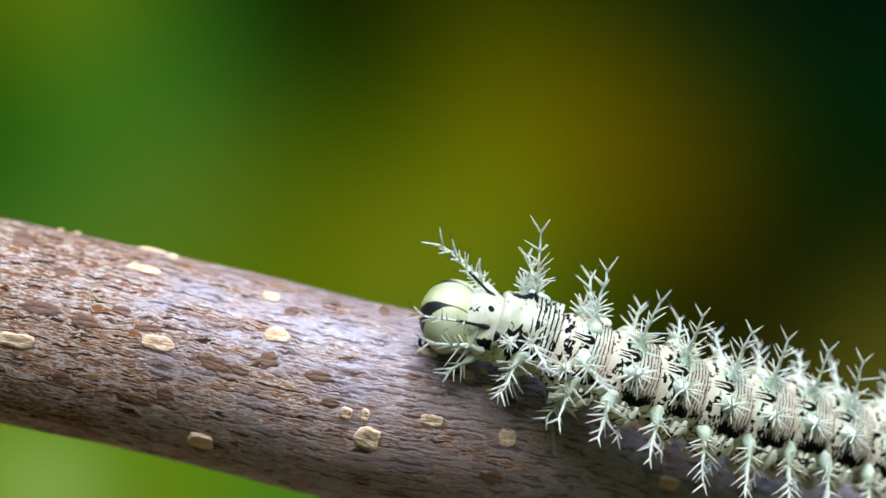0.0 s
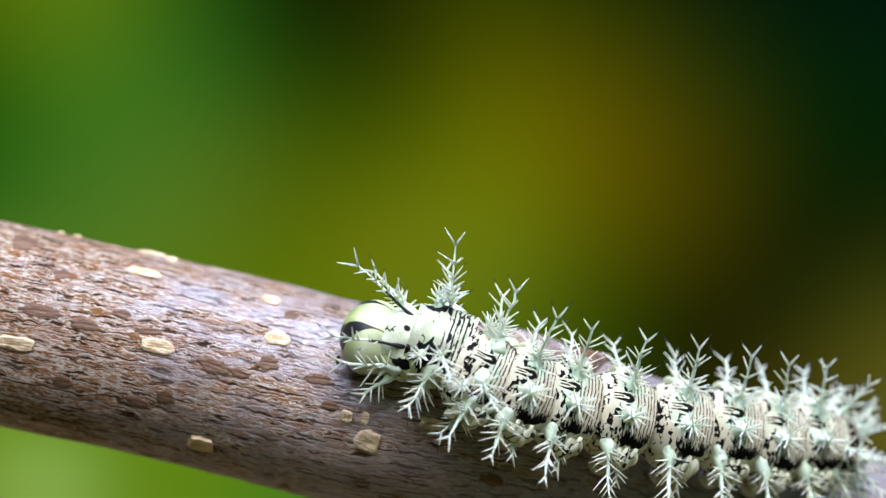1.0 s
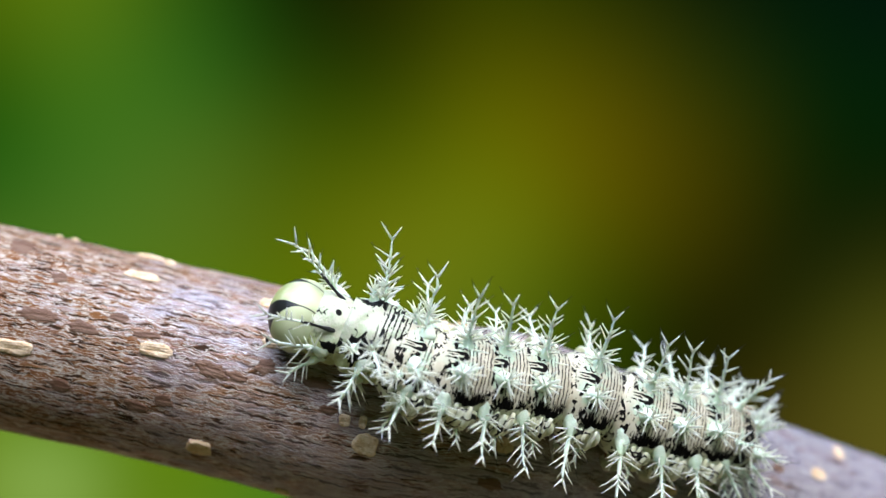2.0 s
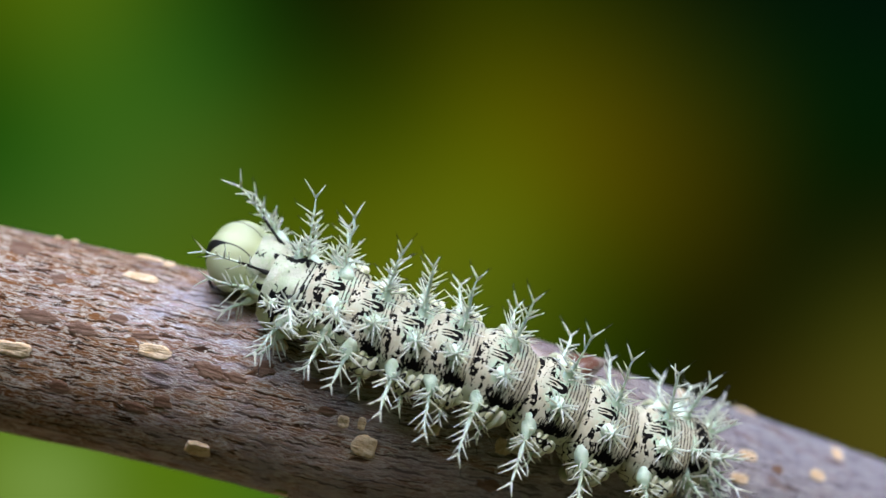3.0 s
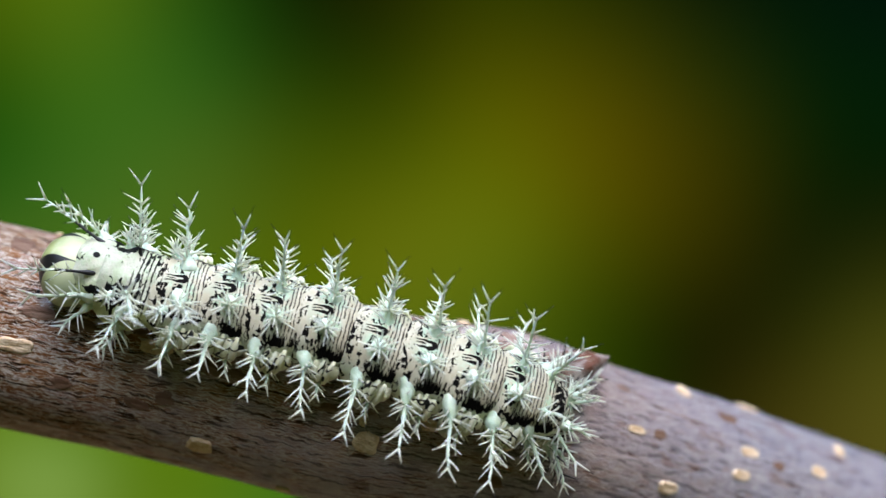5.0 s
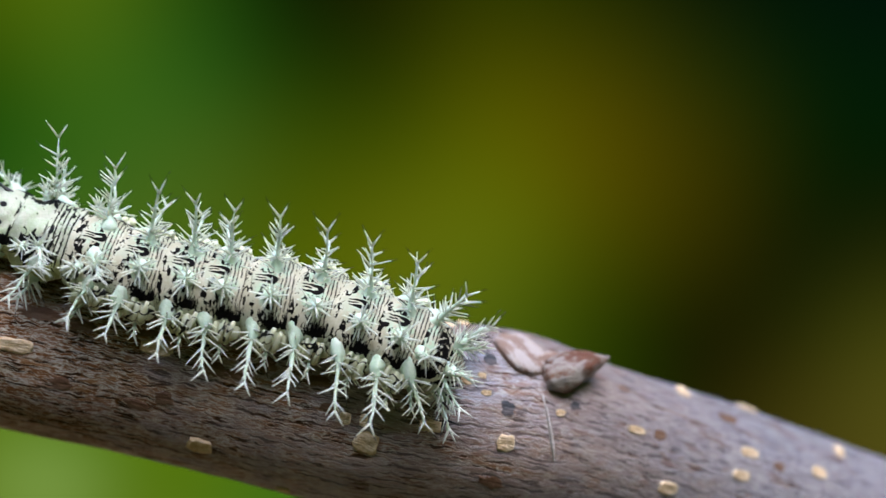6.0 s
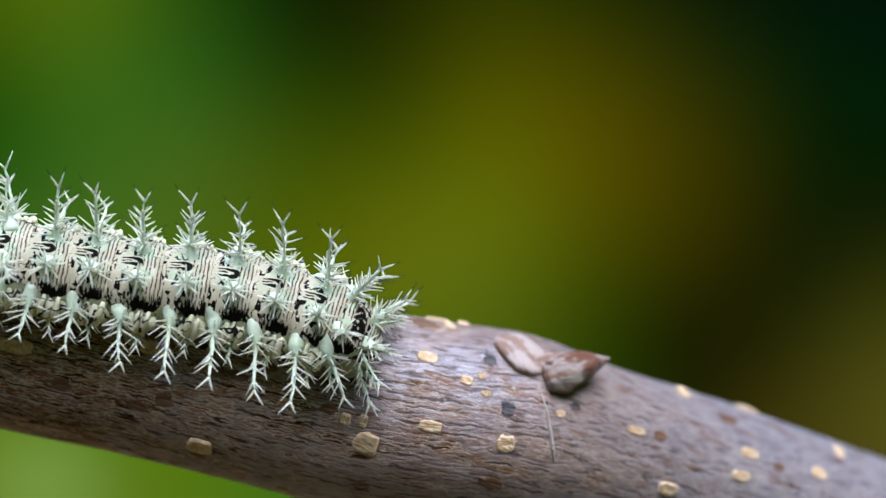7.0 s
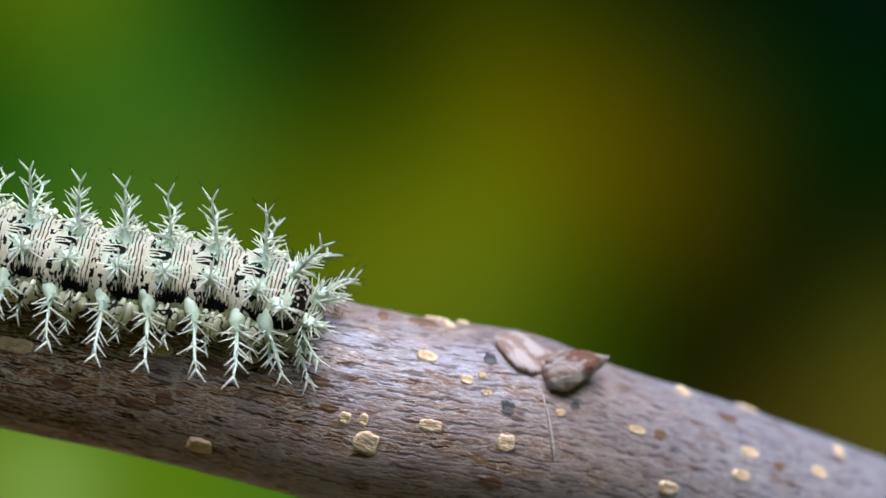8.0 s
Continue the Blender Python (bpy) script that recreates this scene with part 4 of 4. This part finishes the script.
def motions():
    """The crawl: where the middle of each body ring is, in millimetres, and the sway of the branch."""
    t1 = [(0, 3.2, -9.5, -4.1), (0.5, 0.7, -11.9, -5.8), (1, -3.5, -11.0, -5.4), (1.5, -6.4, -12.2, -6.1), (1.7, -7.6, -11.8, -5.5), (2.8, -14.1, -5.9, -0.7), (3, -15.1, -5.6, -0.4), (3.5, -19.5, -7.1, 0.0), (4, -21.9, -9.5, -1.0), (4.5, -26.0, -9.3, -0.1), (4.7, -27.5, -9.9, -0.3), (5.8, -35.7, -5.7, 3.7), (6, -37.0, -5.9, 3.8), (6.5, -41.9, -4.7, 5.2), (7, -43.6, -9.2, 2.9), (7.5, -47.1, -8.2, 4.4), (8, -49.4, -8.1, 4.8)]
    t2 = [(0, 6.8, -9.8, -4.8), (0.5, 3.7, -11.3, -5.3), (1, -0.4, -11.2, -5.5), (1.5, -2.7, -12.9, -6.7), (1.7, -4.1, -12.5, -6.0), (2.8, -10.6, -9.9, -2.7), (3, -12.3, -9.1, -1.9), (3.5, -16.6, -9.6, -1.4), (4, -18.4, -10.7, -2.0), (4.5, -22.8, -10.1, -0.7), (4.7, -24.7, -10.9, -1.0), (5.8, -32.4, -7.8, 2.6), (6, -33.2, -7.8, 2.8), (6.5, -38.3, -6.7, 4.3), (7, -40.2, -10.5, 1.7), (7.5, -43.5, -9.7, 3.1), (8, -45.8, -9.5, 3.6)]
    t3 = [(0, 11.3, -10.4, -6.8), (0.5, 7.6, -12.0, -7.2), (1, 3.0, -12.8, -7.6), (1.5, 1.2, -14.2, -9.3), (1.7, -0.3, -13.6, -8.1), (2.8, -7.4, -10.5, -3.6), (3, -9.1, -9.4, -2.6), (3.5, -13.3, -10.2, -2.4), (4, -14.7, -11.1, -3.0), (4.5, -19.1, -10.2, -1.4), (4.7, -20.6, -11.0, -1.8), (5.8, -28.4, -9.1, 1.1), (6, -28.8, -8.7, 1.4), (6.5, -34.0, -7.4, 3.1), (7, -36.2, -10.1, 1.5), (7.5, -39.4, -9.3, 2.8), (8, -41.8, -9.2, 3.3)]
    a1 = [(0, 15.1, -10.3, -8.4), (0.5, 11.2, -11.4, -8.3), (1, 6.3, -12.7, -9.1), (1.5, 5.0, -13.9, -10.7), (1.7, 3.3, -13.6, -8.8), (2.8, -4.1, -11.7, -5.2), (3, -6.0, -10.6, -4.0), (3.5, -9.5, -11.2, -3.8), (4, -10.8, -11.7, -4.1), (4.5, -15.7, -10.5, -2.2), (4.7, -16.7, -11.0, -2.5), (5.8, -24.5, -9.7, 0.0), (6, -25.2, -9.4, 0.3), (6.5, -30.6, -8.1, 2.2), (7, -32.6, -10.3, 0.8), (7.5, -35.9, -9.4, 2.1), (8, -38.2, -9.4, 2.6)]
    a2 = [(0, 19.1, -9.6, -9.9), (0.5, 15.0, -10.7, -9.7), (1, 10.0, -12.0, -10.5), (1.5, 8.4, -12.6, -11.7), (1.7, 6.5, -12.4, -9.6), (2.8, -0.8, -12.3, -6.4), (3, -2.6, -11.4, -5.3), (3.5, -6.0, -12.1, -5.3), (4, -7.6, -12.3, -5.2), (4.5, -12.3, -10.9, -3.2), (4.7, -12.9, -11.4, -3.5), (5.8, -20.3, -10.0, -1.0), (6, -21.4, -9.7, -0.6), (6.5, -26.7, -8.5, 1.2), (7, -29.1, -10.2, 0.3), (7.5, -32.7, -8.7, 2.1), (8, -34.8, -9.3, 2.0)]
    a3 = [(0, 23.1, -8.9, -11.6), (0.5, 18.8, -10.0, -11.1), (1, 14.6, -10.7, -12.0), (1.5, 12.3, -10.9, -12.5), (1.7, 10.1, -10.8, -10.5), (2.8, 2.1, -12.3, -6.9), (3, 0.5, -11.8, -6.2), (3.5, -2.0, -12.5, -6.4), (4, -4.5, -12.3, -5.8), (4.5, -8.4, -11.2, -4.1), (4.7, -8.9, -11.5, -4.3), (5.8, -16.3, -10.4, -2.1), (6, -18.4, -9.9, -1.3), (6.5, -23.1, -9.3, 0.0), (7, -25.4, -10.4, -0.4), (7.5, -29.4, -9.3, 1.1), (8, -31.0, -9.6, 1.1)]
    a4 = [(0, 26.8, -8.1, -12.9), (0.5, 22.3, -9.6, -12.6), (1, 19.8, -9.1, -13.5), (1.5, 16.8, -8.5, -12.7), (1.7, 14.4, -9.2, -11.6), (2.8, 6.1, -11.7, -8.3), (3, 4.2, -12.3, -7.7), (3.5, 2.6, -13.1, -8.0), (4, -0.5, -12.2, -6.3), (4.5, -4.0, -11.9, -5.4), (4.7, -4.4, -12.3, -5.8), (5.8, -12.4, -10.9, -3.1), (6, -14.5, -10.0, -2.0), (6.5, -18.9, -10.2, -1.4), (7, -21.4, -10.1, -0.9), (7.5, -25.3, -10.2, -0.3), (8, -26.9, -9.7, 0.4)]
    a5 = [(0, 30.5, -6.7, -14.1), (0.5, 25.8, -9.0, -14.2), (1, 24.4, -7.4, -14.5), (1.5, 21.1, -6.1, -13.1), (1.7, 18.8, -7.7, -13.1), (2.8, 10.7, -10.9, -10.9), (3, 8.5, -11.8, -10.3), (3.5, 6.9, -12.2, -9.8), (4, 3.3, -12.5, -7.6), (4.5, 0.5, -12.6, -6.9), (4.7, 0.0, -12.9, -7.2), (5.8, -9.2, -10.9, -3.6), (6, -10.8, -10.1, -2.8), (6.5, -14.5, -10.8, -2.7), (7, -17.6, -10.0, -1.5), (7.5, -21.2, -10.7, -1.4), (8, -23.2, -9.5, -0.1)]
    a6 = [(0, 33.9, -6.0, -15.4), (0.5, 29.1, -8.6, -15.8), (1, 28.2, -6.2, -15.8), (1.5, 24.6, -5.2, -14.6), (1.7, 22.0, -6.8, -14.4), (2.8, 14.4, -9.9, -12.5), (3, 12.8, -11.1, -13.1), (3.5, 10.3, -11.6, -11.5), (4, 6.5, -12.6, -9.8), (4.5, 3.9, -13.0, -8.5), (4.7, 3.4, -13.3, -8.6), (5.8, -5.6, -11.1, -4.4), (6, -7.1, -10.8, -3.9), (6.5, -10.5, -11.2, -3.7), (7, -14.1, -10.3, -2.3), (7.5, -16.8, -11.0, -2.5), (8, -19.5, -9.3, -0.7)]
    a7 = [(0, 38.1, -4.8, -17.0), (0.5, 34.0, -7.4, -17.4), (1, 32.0, -4.5, -16.6), (1.5, 28.0, -4.1, -15.8), (1.7, 25.1, -5.7, -15.3), (2.8, 18.2, -8.9, -14.1), (3, 17.8, -9.8, -15.2), (3.5, 14.3, -10.6, -13.3), (4, 10.4, -11.9, -12.2), (4.5, 7.9, -12.1, -10.3), (4.7, 7.1, -12.5, -10.3), (5.8, -2.0, -11.2, -5.2), (6, -3.8, -11.4, -5.0), (6.5, -6.8, -11.2, -4.3), (7, -10.6, -10.7, -3.3), (7.5, -12.2, -11.2, -3.4), (8, -15.6, -9.5, -1.5)]
    a8 = [(0, 42.1, -5.0, -19.2), (0.5, 38.7, -5.8, -18.9), (1, 35.1, -3.1, -17.4), (1.5, 30.4, -3.4, -16.8), (1.7, 28.0, -4.4, -16.3), (2.8, 22.0, -7.8, -15.8), (3, 21.5, -7.9, -15.7), (3.5, 18.2, -9.2, -14.5), (4, 14.7, -10.6, -13.8), (4.5, 12.3, -10.6, -11.6), (4.7, 11.2, -11.2, -11.9), (5.8, 1.1, -12.0, -6.5), (6, -0.8, -12.1, -6.2), (6.5, -3.5, -11.6, -5.2), (7, -7.7, -11.3, -4.3), (7.5, -8.5, -11.5, -4.3), (8, -12.6, -10.3, -2.6)]
    rows = [t1, t2, t3, a1, a2, a3, a4, a5, a6, a7, a8]
    times = [r[0] for r in a4]
    base = {r[0]: spot(*r[1:]) for r in a4}
    walk(caterpillar, [(t, Matrix.Translation(base[t])) for t in times])
    lift = [(0, 10), (0.5, 0), (1, 6), (1.5, 12), (2.8, 21), (3.5, 22), (4, 4), (4.5, 0), (8, 0)]
    nods = [(0, 22), (0.5, 0), (1, 8), (1.5, 4), (2.8, 42), (3.5, 41), (4, 8), (4.5, 0), (8, 0)]
    ways = {}
    for k, t in enumerate(times):
        p = [spot(*r[k][1:]) for r in rows]
        p[-1] = p[-2].lerp(p[-1], 0.55)
        p = [p[0] * 2 - p[1]] + p + [p[-1] * 2 - p[-2]]
        poses = []
        for i in range(1, len(p) - 1):
            x = p[i + 1] - p[i - 1] if i > 1 else p[3] - p[1]
            x = Vector((x.x, x.y * 0.35, x.z)).normalized()
            z = (BACK - x * BACK.dot(x)).normalized()
            turn = Matrix((x, z.cross(x), z)).transposed().to_4x4()
            poses.append(Matrix.Translation(p[i] - base[t]) @ turn)
        poses[0] = poses[0] @ pose(0, 0, 0, 0, float(np.interp(t, [r[0] for r in lift], [r[1] for r in lift])), 0)
        nod = float(np.interp(t, [r[0] for r in nods], [r[1] for r in nods]))
        front = poses[0] @ pose(-2.45 * MM, 0, -0.75 * MM, -12, -10 - nod, 0)
        end = poses[-1] @ pose(2.0 * MM, 0, -0.8 * MM, 0, 12, 0)
        ways[t] = poses + [front, end]
    for i, ob in enumerate(segments + [head, tail]):
        walk(ob, [(t, ways[t][i]) for t in times])
    sway = [(0, 2, -8), (0.5, 5, 1), (1, 2, -2.5), (1.5, 0, 0.5), (3, -3, 6), (3.5, -3.5, 6), (4, -1.5, 3), (4.5, 0, 0), (6, 0, 0.5), (7.5, 0, 2), (8, 0, 0)]
    walk(branch, [(t, pose(x * 0.05 * MM, -y * 0.05 * MM * math.sin(radians(TILT)), HEIGHT - y * 0.05 * MM * math.cos(radians(TILT)))) for t, x, y in sway])


motions()
